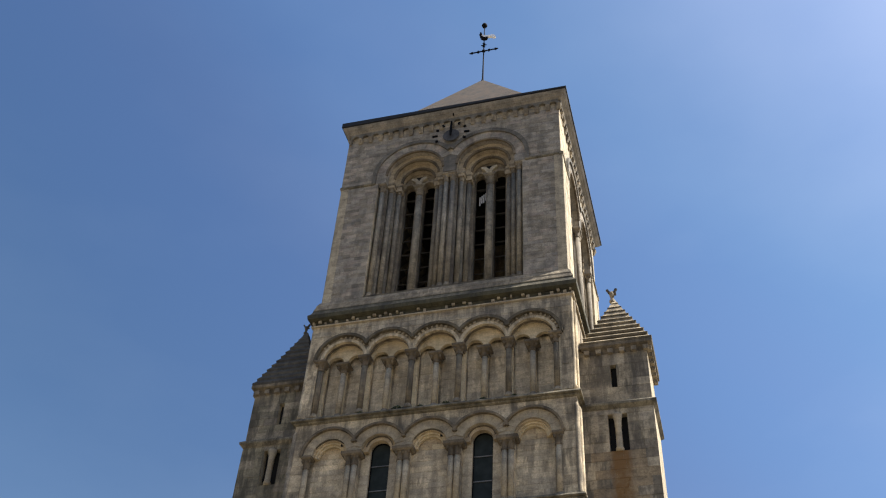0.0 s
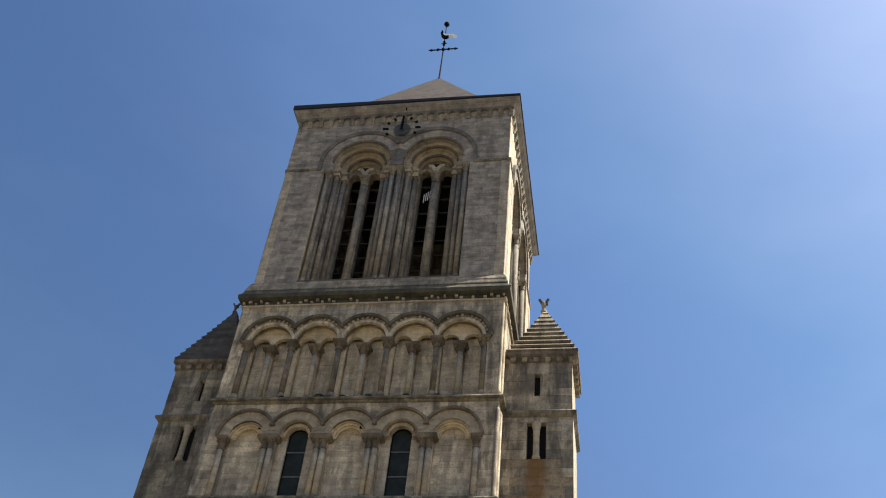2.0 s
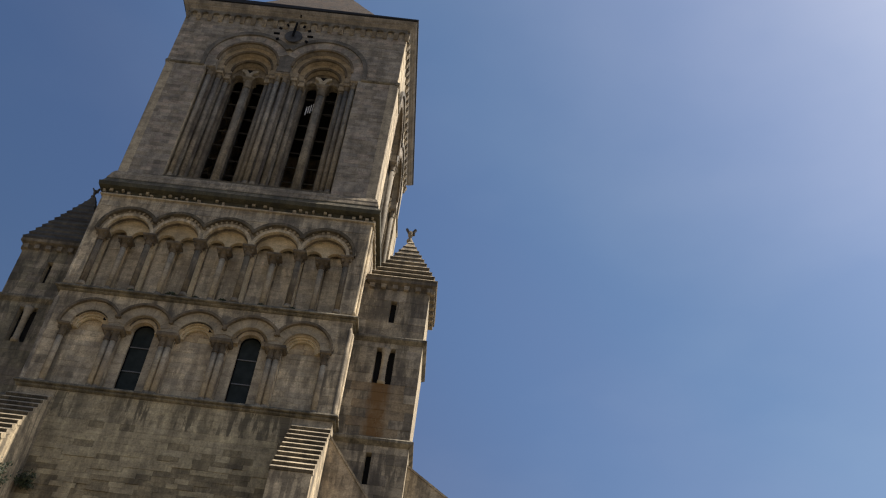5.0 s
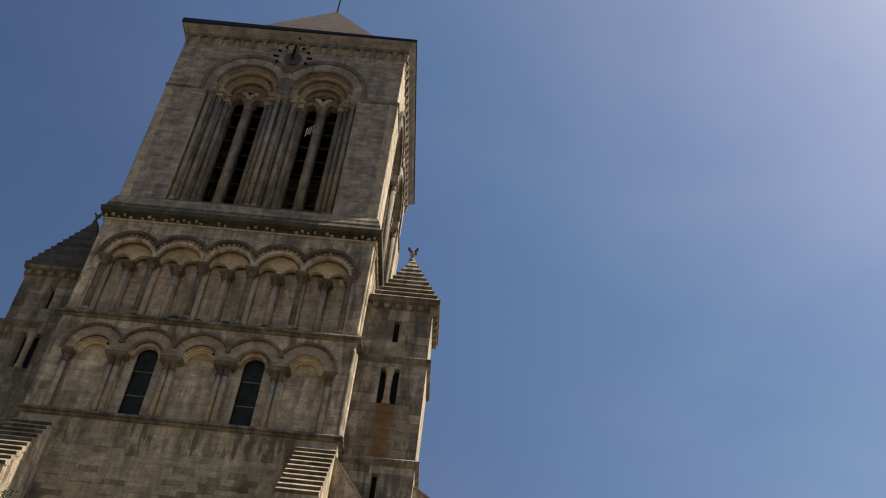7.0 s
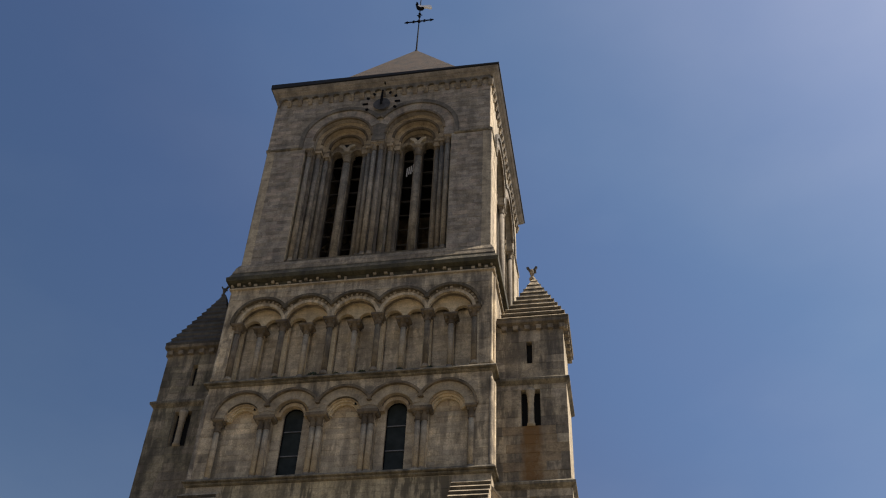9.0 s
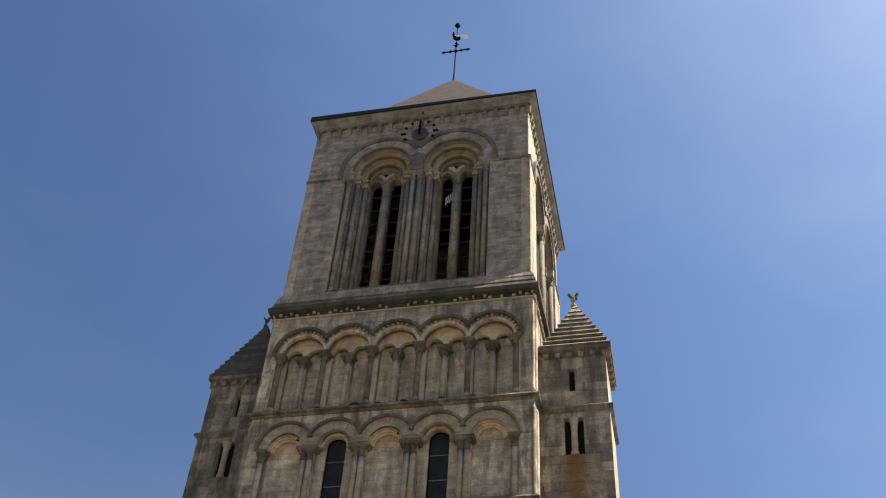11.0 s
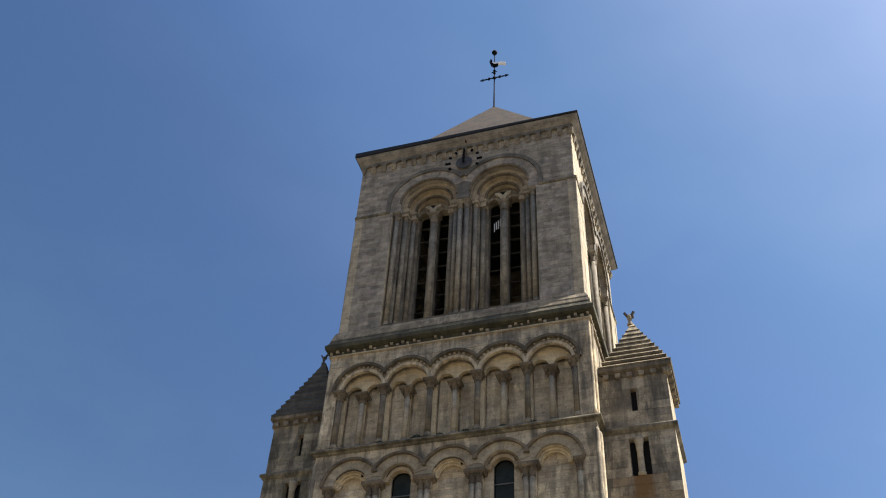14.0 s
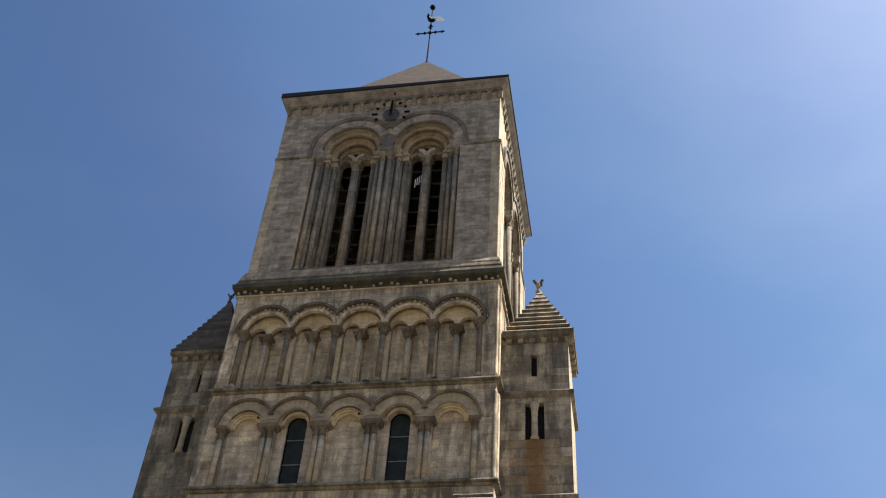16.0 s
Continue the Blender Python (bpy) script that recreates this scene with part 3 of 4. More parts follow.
for i in range(46):
    x = -4.1 + 8.2 * i / 45
    for k, z in ((0, 20.67), (1, 20.75)):
        if i % 2 == k:
            for quarter in TURNS_Z:
                if rnd.random() < 0.72:
                    worn = Matrix.Diagonal((rnd.uniform(0.6, 1.15), rnd.uniform(0.6, 1.0), rnd.uniform(0.5, 1.0), 1))
                    place("billet", bl, base, quarter @ pose(x + rnd.uniform(-0.02, 0.02), CY - W2 - 0.025, z) @ worn)

# belfry stage
ZB, ZI, ZT = 21.45, 27.0, 30.1
BAY = 1.31
SB = 27.4


def belfry_face(turn):
    """One face: two bays of three stepped orders, each bay with two lights."""
    y0 = 0.0
    made = []
    for sx in (-1, 1):
        a, b = sorted((sx * (2 * BAY + 0.02), sx * WB))
        made.append(part("pier", box(bmesh.new(), a, b, y0 - 0.03, y0 + 0.25, ZB, ZI), MORTAR, tower))
    bm = bmesh.new()
    arch_slab(bm, -WT, WT, ZI, ZT, y0 + 0.02, y0 + 0.25, [(c, SB, 1.06) for c in (-BAY, BAY)])
    for lo, hi, w, r in ((0.252, 0.5, 1.06, 0.83), (0.502, 0.75, 0.83, 0.62)):
        for a, b in ((-WT, -BAY - w), (-BAY + w, BAY - w), (BAY + w, WT)):
            made.append(part("jamb", box(bmesh.new(), a, b, y0 + lo, y0 + hi, ZB, ZI), JAMB, tower))
        made.append(part("inner_wall", arch_slab(bmesh.new(), -WT + 0.01, WT - 0.01, ZI, ZT, y0 + lo, y0 + hi, [(c, SB, r) for c in (-BAY, BAY)]), BELFRY_WARM, tower))
    lights = arch_slab(bmesh.new(), -WT + 0.02, WT - 0.02, ZB, ZT, y0 + 0.752, y0 + 1.0,
              [(c + d, 27.22, 0.215) for c in (-BAY, BAY) for d in (-0.355, 0.355)], 14)
    made.append(part("light_wall", lights, CARVED, tower))
    made.insert(0, part("belfry_wall", bm, MORTAR, tower))
    made.append(part("spandrel_stone", box(bmesh.new(), -0.25, 0.25, y0 - 0.006, y0 + 0.05, 27.1, 28.0), HOOD, tower, "dark stained stone between the arches"))
    for c in (-BAY, BAY):
        for r0, r1, ya, yb, mat, name in ((1.05, 1.43, -0.012, 0.24, BELFRY_A, "arch"), (1.43, 1.58, -0.08, 0.1, HOOD, "hood_mould"),
                                          (0.82, 1.05, 0.235, 0.49, BELFRY_WARM, "arch"), (0.61, 0.82, 0.485, 0.74, BELFRY_WARM, "arch")):
            a0, a1 = 0.0, 180.0
            if r1 > BAY:
                cut = math.degrees(math.acos(min(1.0, BAY / r1)))
                a0, a1 = (0.0, 180.0 - cut) if c > 0 else (cut, 180.0)
            stilt = SB - ZI
            made.append(part(name, ring(bmesh.new(), c, SB, r0, r1, y0 + ya, y0 + yb, a0, a1, stilt=stilt), mat, tower))
            if r1 > 1.37 and name == "arch":
                for v in voussoirs(tower, c, SB, r0, r1, y0 + ya - 0.004, y0 + 0.1, 19, (BELFRY_A, BELFRY_A, BELFRY_C), a0, a1):
                    made.append(v)
            # roll moulding on the edge of each order, coloured dark as the shadow gaps
            if name == "arch":
                made.append(part("roll_moulding", ring(bmesh.new(), c, SB, r0 - 0.03, r0 + 0.05, y0 + ya - 0.03, y0 + ya + 0.05), CAPITAL, tower))
        # sloping sill
        bm = bmesh.new()
        v = [bm.verts.new(p) for p in ((c - 1.31, y0 - 0.04, 21.5), (c + 1.31, y0 - 0.04, 21.5), (c + 1.31, y0 + 0.9, 21.5), (c - 1.31, y0 + 0.9, 21.5),
                                       (c - 1.31, y0 - 0.04, 21.72), (c + 1.31, y0 - 0.04, 21.72), (c + 1.31, y0 + 0.9, 22.2), (c - 1.31, y0 + 0.9, 22.2))]
        for f in ((3, 2, 1, 0), (4, 5, 6, 7), (0, 1, 5, 4), (1, 2, 6, 5), (2, 3, 7, 6), (3, 0, 4, 7)):
            bm.faces.new([v[i] for i in f])
        made.append(part("sill", bm, LEDGE, tower))
        # tympanum head between the lights
        for e in (-1, 1):
            arm = [(c + e * 0.0, 27.3), (c + e * 0.1, 27.3), (c + e * 0.14, 27.45), (c + e * 0.3, 27.58), (c + e * 0.28, 27.65), (c + e * 0.11, 27.62), (c + e * 0.0, 27.46)]
            made.append(part("springer", prism(bmesh.new(), arm if e > 0 else arm[::-1], y0 + 0.56, y0 + 0.75), SPRINGER, tower, "pale carved springer"))
        # dark plate stands in for the shade of a hollow here
        tri = [(c - 0.17, 27.8), (c, 27.54), (c + 0.17, 27.8)]
        made.append(part("recess", prism(bmesh.new(), tri, y0 + 0.7, y0 + 0.745), DARK, tower, "dark plate in place of shade between the springers"))
        for d in (-0.355, 0.355):
            made.append(part("light_arch", ring(bmesh.new(), c + d, 27.22, 0.2, 0.31, y0 + 0.66, y0 + 0.78, n=14), CARVED, tower))
    return made


face_parts = belfry_face(None)
for quarter in TURNS_Z[1:]:
    for o in face_parts:
        k = o.copy()
        scene.collection.objects.link(k)
        k.matrix_basis = quarter
jamb = shaft_mesh(0.085, 21.72, ZI + 0.03, SHAFT, 0.36, 0.2, wide=1.4, head=CARVED)
mid = shaft_mesh(0.125, 22.0, 27.3, SHAFT, 0.42, 0.2, wide=1.5, head=SHAFT)
slat_me = mesh_of("slat", box(bmesh.new(), -0.2, 0.2, -0.4, 0.4, -0.014, 0.014), WOOD)
for turn in TURNS_Z:
    for c in (-BAY, BAY):
        for sx in (-1, 1):
            for w, y in ((1.19, 0.12), (0.945, 0.37), (0.725, 0.62)):
                column(tower, jamb, turn @ pose(c + sx * w, y, 21.72 + 0.15 * (y > 0.3) + 0.1 * (y > 0.6)))
        column(tower, mid, turn @ pose(c, 0.8, 22.02))
        for d in (-0.355, 0.355):
            lou = place("louvre", mesh_of("louvre", box(box(bmesh.new(), -0.24, -0.21, 0.0, 0.06, 0.0, 5.4), 0.21, 0.24, 0.0, 0.06, 0.0, 5.4), WOOD), tower,
                        turn @ pose(c + d, 1.02, 22.1), "wooden louvre with dark sloping boards")
            for i in range(8):
                if turn == Matrix.Identity(4) and c > 0 and d < 0 and i == 6:
                    continue
                o = new("slat", slat_me)
                o.parent = lou
                o.matrix_basis = pose(0, 0.22, 0.35 + 0.67 * i, 42)
# floor and ceiling inside the belfry, coloured black as shade
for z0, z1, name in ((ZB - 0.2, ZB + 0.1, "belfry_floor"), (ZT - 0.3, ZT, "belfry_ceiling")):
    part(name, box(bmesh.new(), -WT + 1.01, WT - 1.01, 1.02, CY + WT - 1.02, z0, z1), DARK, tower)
bm = bmesh.new()
prof = [(0.06, 26.92), (-0.06, 26.97), (-0.085, 27.0), (-0.085, 27.05), (0.06, 27.12)]
a = [bm.verts.new((2.74, y, z)) for y, z in prof]
c = [bm.verts.new((WB + 0.035, y, z)) for y, z in prof]
bm.faces.new(a)
bm.faces.new(c[::-1])
for i in range(5):
    bm.faces.new((a[i], c[i], c[(i + 1) % 5], a[(i + 1) % 5]))
string_me = mesh_of("string_course", bm, WORN_STRING)
for q in range(4):
    place("string_course", string_me, tower, Matrix.Translation((CX, CY, 0)) @ Matrix.Rotation(radians(90 * q), 4, "Z") @ Matrix.Translation((-CX, -CY, 0)))
    place("string_course", string_me, tower, Matrix.Translation((CX, CY, 0)) @ Matrix.Rotation(radians(90 * q), 4, "Z") @ Matrix.Translation((-CX, -CY, 0)) @ Matrix.Diagonal((-1, 1, 1, 1)))

# corbel table and eaves
corb = part("corbel_table", square_ring(bmesh.new(), [(WT - 0.1, 29.93), (WT + 0.1, 29.935), (WT + 0.13, 29.97), (WT + 0.2, 30.02), (WT + 0.21, 30.06), (WT + 0.25, 30.08), (WT + 0.31, 30.16), (WT + 0.32, 30.2), (WT, 30.22)], CX, CY), BELFRY_A, tower)
NC = 20
bm = bmesh.new()
arch_slab(bm, -0.2, 0.2, 0.0, 0.39, 0, 0.1, [(0, 0.13, 0.15)], 12)
arc_me = mesh_of("corbel_arch", bm, HOOD)
bm = prism(bmesh.new(), [(-0.075, 0.0), (0.075, 0.0), (0.085, 0.24), (-0.085, 0.24)], -0.03, 0.12)
for v in bm.verts:
    if v.co.z < 0.05 and v.co.y < 0:
        v.co.y += 0.09
cb_me = mesh_of("corbel", bm, CARVED)
for turn in TURNS_Z:
    for i in range(NC):
        x = -WT - 0.02 + (2 * WT + 0.04) * (i + 0.5) / NC
        place("corbel_arch", arc_me, corb, turn @ pose(x, CY - WT - 0.1, 29.55))
        place("corbel", cb_me, corb, turn @ pose(x + 0.2, CY - WT - 0.11, 29.43))
part("lead_edge", square_ring(bmesh.new(), [(WT + 0.1, 30.215), (WT + 0.325, 30.215), (WT + 0.36, 30.22), (WT + 0.36, 30.285), (WT + 0.1, 30.34)], CX, CY), LEAD, tower, "dark lead edge of the roof")
part("lead_upstand", prism(bmesh.new(), [(-WT - 0.355, 30.23), (WT + 0.355, 30.23), (WT + 0.355, 30.285), (-WT - 0.355, 30.44)], CY - WT - 0.364, CY - WT - 0.1), LEAD, tower, "dark lead upstand, deeper at one end")

# pyramid roof in courses of slabs
roof = part("roof", square_ring(bmesh.new(), [(3.66, 30.31), (0.03, 37.4)], CX, CY, True), TILE_TAN, tower, "tan stone pyramid roof")
for k in range(36):
    w = 3.68 * (1 - k / 36)
    z = 30.31 + 7.1 * k / 36
    wn2 = 3.68 * (1 - (k + 1) / 36)
    part("roof_course", square_ring(bmesh.new(), [(w, z), (w + 0.0015, z + 0.004), (max(0.02, wn2 + 0.001), z + 7.1 / 36 + 0.002)], CX, CY), TILE_TAN, roof)

# ---- weathervane ----
vane = thing("weathervane", (CX, CY, 37.35), "black iron weathervane with a cross and a bright-tailed cockerel", "weathervane")
part("pole", lathe(bmesh.new(), [(0.09, 37.3), (0.04, 37.5), (0.026, 39.6), (0.022, 41.62)], CX, CY, 8), IRON, vane)
part("ball", lathe(bmesh.new(), [(0.02, 41.58), (0.1, 41.63), (0.14, 41.73), (0.1, 41.83), (0.02, 41.88)], CX, CY, 12), IRON, vane, smooth=True)
bm = bmesh.new()
ZV = 39.66
box(bm, -0.66, 0.66, CY - 0.022, CY + 0.022, ZV - 0.025, ZV + 0.025)
for sx in (-1, 1):
    prism(bm, sorted([(sx * 0.62, ZV - 0.09), (sx * 0.82, ZV), (sx * 0.62, ZV + 0.09)], key=lambda p: (math.atan2(p[1] - ZV, p[0] - sx * 0.7))), CY - 0.02, CY + 0.02)
    prism(bm, [(sx * 0.3 - 0.05, ZV - 0.09), (sx * 0.3 + 0.05, ZV - 0.09), (sx * 0.3 + 0.05, ZV + 0.09), (sx * 0.3 - 0.05, ZV + 0.09)], CY - 0.018, CY + 0.018)
for v in bm.verts:
    v.co.x *= 0.86
part("crossbar", bm, IRON, vane)
for profile in ([(0.03, 39.54), (0.085, 39.63), (0.085, 39.69), (0.03, 39.78)], [(0.03, 39.99), (0.07, 40.02), (0.03, 40.05)], [(0.03, 40.21), (0.07, 40.24), (0.03, 40.27)]):
    part("knop", lathe(bmesh.new(), profile, CX, CY, 8), IRON, vane)
bm = bmesh.new()
box(bm, CX - 0.13, CX + 0.13, CY - 0.015, CY + 0.015, 40.11, 40.15)
part("short_bar", bm, IRON, vane)
bm = prism(bmesh.new(), [(-0.3, 41.0), (-0.22, 40.72), (-0.06, 40.58), (0.12, 40.56), (0.22, 40.64), (0.2, 40.8), (0.04, 40.8), (-0.1, 40.88), (-0.14, 41.08),
                         (-0.2, 41.18), (-0.26, 41.14), (-0.25, 41.04)], CY - 0.06, CY + 0.06)
for v in bm.verts:
    v.co.x *= 0.8
bird = part("cockerel", bm, IRON, vane, "dark metal cockerel with a bright tail")
# the tail's sunlit gleam is put into its white colour
bm = prism(bmesh.new(), [(0.0, 40.72), (0.2, 40.69), (0.36, 40.66), (0.5, 40.54), (0.6, 40.56), (0.58, 40.7), (0.46, 40.8), (0.3, 40.82), (0.14, 40.82), (0.0, 40.88), (-0.08, 40.98), (-0.12, 40.9)], CY - 0.065, CY + 0.05)
for v in bm.verts:
    v.co.x *= 0.95
    v.co.z = 40.72 + (v.co.z - 40.72) * 0.85
part("tail", bm, TAIL, bird, "tail coloured white for the sunlight on it")

# ---- clock ----
clock = thing("clock", (0, -0.05, 28.95), "skeleton clock with dark marks on grey backing", "clock")
bm = lathe(bmesh.new(), [(0.31, -0.02), (0.31, 0.0), (0.29, 0.01), (0.02, 0.01)], seg=32)
bmesh.ops.rotate(bm, verts=bm.verts, cent=(0, 0, 0), matrix=Matrix.Rotation(radians(90), 3, "X"))
bmesh.ops.translate(bm, verts=bm.verts, vec=(0, -0.09, 28.95))
part("dial", bm, DIAL, clock, "grey weathered dial")
mk = mesh_of("hour_mark", box(bmesh.new(), -0.034, 0.034, -0.03, 0.03, -0.05, 0.05), IRON)
long_mk = mesh_of("hour_mark", box(bmesh.new(), -0.028, 0.028, -0.03, 0.03, -0.1, 0.1), IRON)
for i in (8, 9, 10, 11, 0, 1, 2, 3, 4):
    a = radians(30 * i)
    place("hour_mark", long_mk if i in (0, 3, 9) else mk, clock, Matrix.Translation((0.6 * math.sin(a), -0.14, 28.95 + 0.6 * math.cos(a))) @ Matrix.Rotation(a, 4, "Y"))
part("long_hand", prism(bmesh.new(), [(-0.03, 28.85), (0.03, 28.85), (0.05, 29.25), (0.02, 29.55), (-0.02, 29.55), (-0.05, 29.25)], -0.17, -0.15), IRON, clock)
part("short_hand", prism(bmesh.new(), [(-0.03, 28.85), (0.03, 28.85), (0.045, 29.1), (0.0, 29.25), (-0.045, 29.1)], -0.2, -0.185), IRON, clock)

part("bracket", box(bmesh.new(), 0.04, 0.09, -0.2, -0.08, 29.98, 30.06), IRON, clock, "small dark iron bracket under the eaves")

# white strips added behind one louvre in place of daylight showing through
strips = thing("daylight_strips", (BAY - 0.36, 1.05, 26.3), "white strips in place of daylight seen through the louvre", "slat")
for i in range(4):
    x = BAY - 0.42 + 0.07 * i
    z = 26.35 + 0.06 * i
    part("slat", box(bmesh.new(), x - 0.016, x + 0.016, 1.0, 1.012, z - 0.22 + 0.05 * (i % 2), z + 0.2), DAYLIGHT_WHITE, strips)

# ---- stair turrets ----
def stair_turret(sx):
    """A square turret against the tower's side; sx is the side."""
    # left turret: darker stone throughout, carrying shade as well as stains
    dark = sx < 0
    tx0, tx1, ty0, ty1 = W1 - 0.05, 6.1, 0.58, 2.4
    tc = ((tx0 + tx1) / 2 + 0.1, 1.47)
    ob = thing("stair_turret", (sx * tc[0], tc[1], 0), "square limestone stair turret with slit windows and stone pyramid roof" if not dark
               else "square limestone stair turret with dark stone roof, shade put into its colours", "turret", "stair turrets")

    def X(a, b):
        return sorted((sx * a, sx * b))

    def slab(bm, z0, z1, w, slits):
        """The shaft between two heights, with slits (x0, x1, z0, z1) cut through its front wall."""
        cuts = sorted({z0, z1, *[v for s in slits for v in s[2:]]})
        for a, b in zip(cuts, cuts[1:]):
            here = sorted(s for s in slits if s[2] <= a and s[3] >= b)
            x = tx0
            for s in here:
                box(bm, *X(x, s[0]), ty0 - w + 0.02, ty0 + 0.7, a, b)
                x = s[1]
            box(bm, *X(x, tx1 + w), ty0 - w + 0.02, ty0 + 0.7, a, b)
        box(bm, *X(tx0, tx1 + w), ty0 + 0.71, ty1 + w, z0, z1)

    bm = bmesh.new()
    slab(bm, 16.97, 19.0, 0.0, [(5.02, 5.19, 17.56, 18.32)])
    slab(bm, 13.72, 16.97, 0.02, [(4.85, 5.38, 15.5, 16.66)])
    slab(bm, -0.3, 13.72, 0.04, [(5.05, 5.2, 12.5, 13.4)])
    wall = part("turret_wall", bm, MORTAR, ob)
    for z, w in ((16.92, 0.02), (13.71, 0.04)):
        bm = bmesh.new()
        a, b = X(tx0, tx1 + w)
        lo = [(a, ty0 - w, z - 0.1), (b, ty0 - w, z - 0.1), (b, ty1 + w, z - 0.1), (a, ty1 + w, z - 0.1)]
        o = 0.1
        ao, bo = (a, b + o) if sx > 0 else (a - o, b)
        out = [(ao, ty0 - w - o), (bo, ty0 - w - o), (bo, ty1 + w + o), (ao, ty1 + w + o)]
        loops = [lo, [(*p, z) for p in out], [(*p, z + 0.07) for p in out], [(p[0], p[1], z + 0.15) for p in lo]]
        vs = [[bm.verts.new(p) for p in lp] for lp in loops]
        for p, q in zip(vs, vs[1:]):
            for i in range(4):
                bm.faces.new((p[i], p[(i + 1) % 4], q[(i + 1) % 4], q[i]))
        part("string_course", bm, WORN_STRING, ob)
    # black blocks fill the slits where only shade would show
    for a, b, z0, z1 in ((5.02, 5.19, 17.56, 18.32), (4.85, 5.38, 15.5, 16.66), (5.05, 5.2, 12.5, 13.4)):
        part("slit_shade_block", box(bmesh.new(), *X(a + 0.003, b - 0.003), ty0 + 0.2, ty0 + 0.69, z0 + 0.003, z1 - 0.003), DARK, ob, "black block in place of the shade behind the slit")
    # colonnette between the paired slits
    col = lathe(bmesh.new(), [(0.115, 15.5), (0.115, 15.58), (0.09, 15.63), (0.086, 16.26), (0.1, 16.29), (0.09, 16.32), (0.1, 16.44), (0.13, 16.57), (0.135, 16.66)], sx * 5.115, ty0 + 0.02, 12)
    part("colonnette", col, SHAFT_PALE, ob, smooth=True)
    # eaves with corbels; the eave's dark stone stands in for shade between them
    ex1, ey0 = (6.28, 0.43) if not dark else (6.2, 0.43)
    ey1 = ey0 + 2.09
    top = 21.38 if not dark else 21.76
    half = (ey1 - ey0) / 2
    cxr, cyr = sx * (ex1 - half), (ey0 + ey1) / 2
    part("eave", square_ring(bmesh.new(), [(half - 0.15, 18.72), (half - 0.12, 18.84), (half, 18.92), (half, 19.02)], cxr, cyr, True), STAIN_SHADE_SHAFT, ob)
    cme = mesh_of("corbel", prism(bmesh.new(), [(-0.07, 0.06), (0.07, 0.06), (0.08, 0.2), (-0.08, 0.2)], 0, 0.14), CARVED)
    for i in range(6):
        place("corbel", cme, ob, pose(cxr - half + 0.2 + (2 * half - 0.4) * i / 5, ey0 + 0.04, 18.64))
        place("corbel", cme, ob, pose(sx * (ex1 - 0.04), ey0 + 0.2 + (2 * half - 0.4) * i / 5, 18.64, 0, 0, sx * 90))
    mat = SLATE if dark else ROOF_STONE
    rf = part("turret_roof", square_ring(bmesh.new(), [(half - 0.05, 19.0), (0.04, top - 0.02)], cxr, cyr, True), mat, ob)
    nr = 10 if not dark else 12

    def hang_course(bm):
        # upright and under faces of the pale roof darkened as shade
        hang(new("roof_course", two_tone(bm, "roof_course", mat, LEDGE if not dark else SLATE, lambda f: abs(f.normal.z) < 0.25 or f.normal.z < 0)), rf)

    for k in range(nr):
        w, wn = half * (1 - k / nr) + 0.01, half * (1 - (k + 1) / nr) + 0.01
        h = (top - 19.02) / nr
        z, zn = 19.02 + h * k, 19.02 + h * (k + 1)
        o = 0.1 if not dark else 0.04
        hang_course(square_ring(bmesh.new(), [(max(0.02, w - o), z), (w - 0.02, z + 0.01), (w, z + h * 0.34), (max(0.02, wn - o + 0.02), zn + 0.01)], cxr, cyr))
    # carved finial
    cxr -= 0.06
    fin = thing("finial", (cxr, cyr, 21.3), "small carved stone animal finial" if not dark else "dark carved stone finial", "finial", "turret finials")
    bm = lathe(bmesh.new(), [(0.14, 21.26), (0.14, 21.36), (0.08, 21.4), (0.075, 21.55), (0.11, 21.62), (0.12, 21.78), (0.08, 21.88), (0.03, 21.93)], cxr, cyr, 10)
    wings = bmesh.new()
    for e in (-1, 1):
        prism(wings, sorted([(cxr + e * 0.03, 21.8), (cxr + e * 0.1, 21.74), (cxr + e * 0.26, 22.02), (cxr + e * 0.17, 22.06)],
                            key=lambda p: math.atan2(p[1] - 21.9, p[0] - cxr - e * 0.13)), cyr - 0.06, cyr + 0.06)
    box(wings, cxr + 0.08, cxr + 0.2, cyr - 0.06, cyr + 0.06, 21.7, 21.8)
    for b in (bm, wings):
        for v in b.verts:
            v.co = Vector((cxr, cyr, top - 0.02)) + (v.co - Vector((cxr, cyr, 21.28))) * (0.68 if not dark else 0.5)
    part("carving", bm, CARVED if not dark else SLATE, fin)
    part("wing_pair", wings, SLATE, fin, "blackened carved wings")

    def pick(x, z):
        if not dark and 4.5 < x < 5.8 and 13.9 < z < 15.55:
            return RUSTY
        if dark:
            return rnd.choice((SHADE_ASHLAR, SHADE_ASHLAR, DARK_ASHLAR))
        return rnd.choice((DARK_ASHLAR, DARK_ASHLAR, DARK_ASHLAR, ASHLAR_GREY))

    for z0, z1, w, slits in ((17.08, 18.72, 0.0, [(5.02, 5.19, 17.56, 18.32)]), (13.87, 16.82, 0.02, [(4.85, 5.38, 15.5, 16.66)]), (11.0, 13.61, 0.04, [(5.05, 5.2, 12.5, 13.4)])):
        cuts = [z0, *slits[0][2:], z1]
        for a, b in zip(cuts, cuts[1:]):
            s = slits[0]
            spans = [(tx0 + 0.05, tx1 + w)] if not (s[2] <= a and s[3] >= b) else [(tx0 + 0.05, s[0]), (s[1], tx1 + w)]
            for p, q in spans:
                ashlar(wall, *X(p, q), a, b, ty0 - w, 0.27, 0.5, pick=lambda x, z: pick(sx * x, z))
    return ob


for side in (1, -1):
    stair_turret(side)


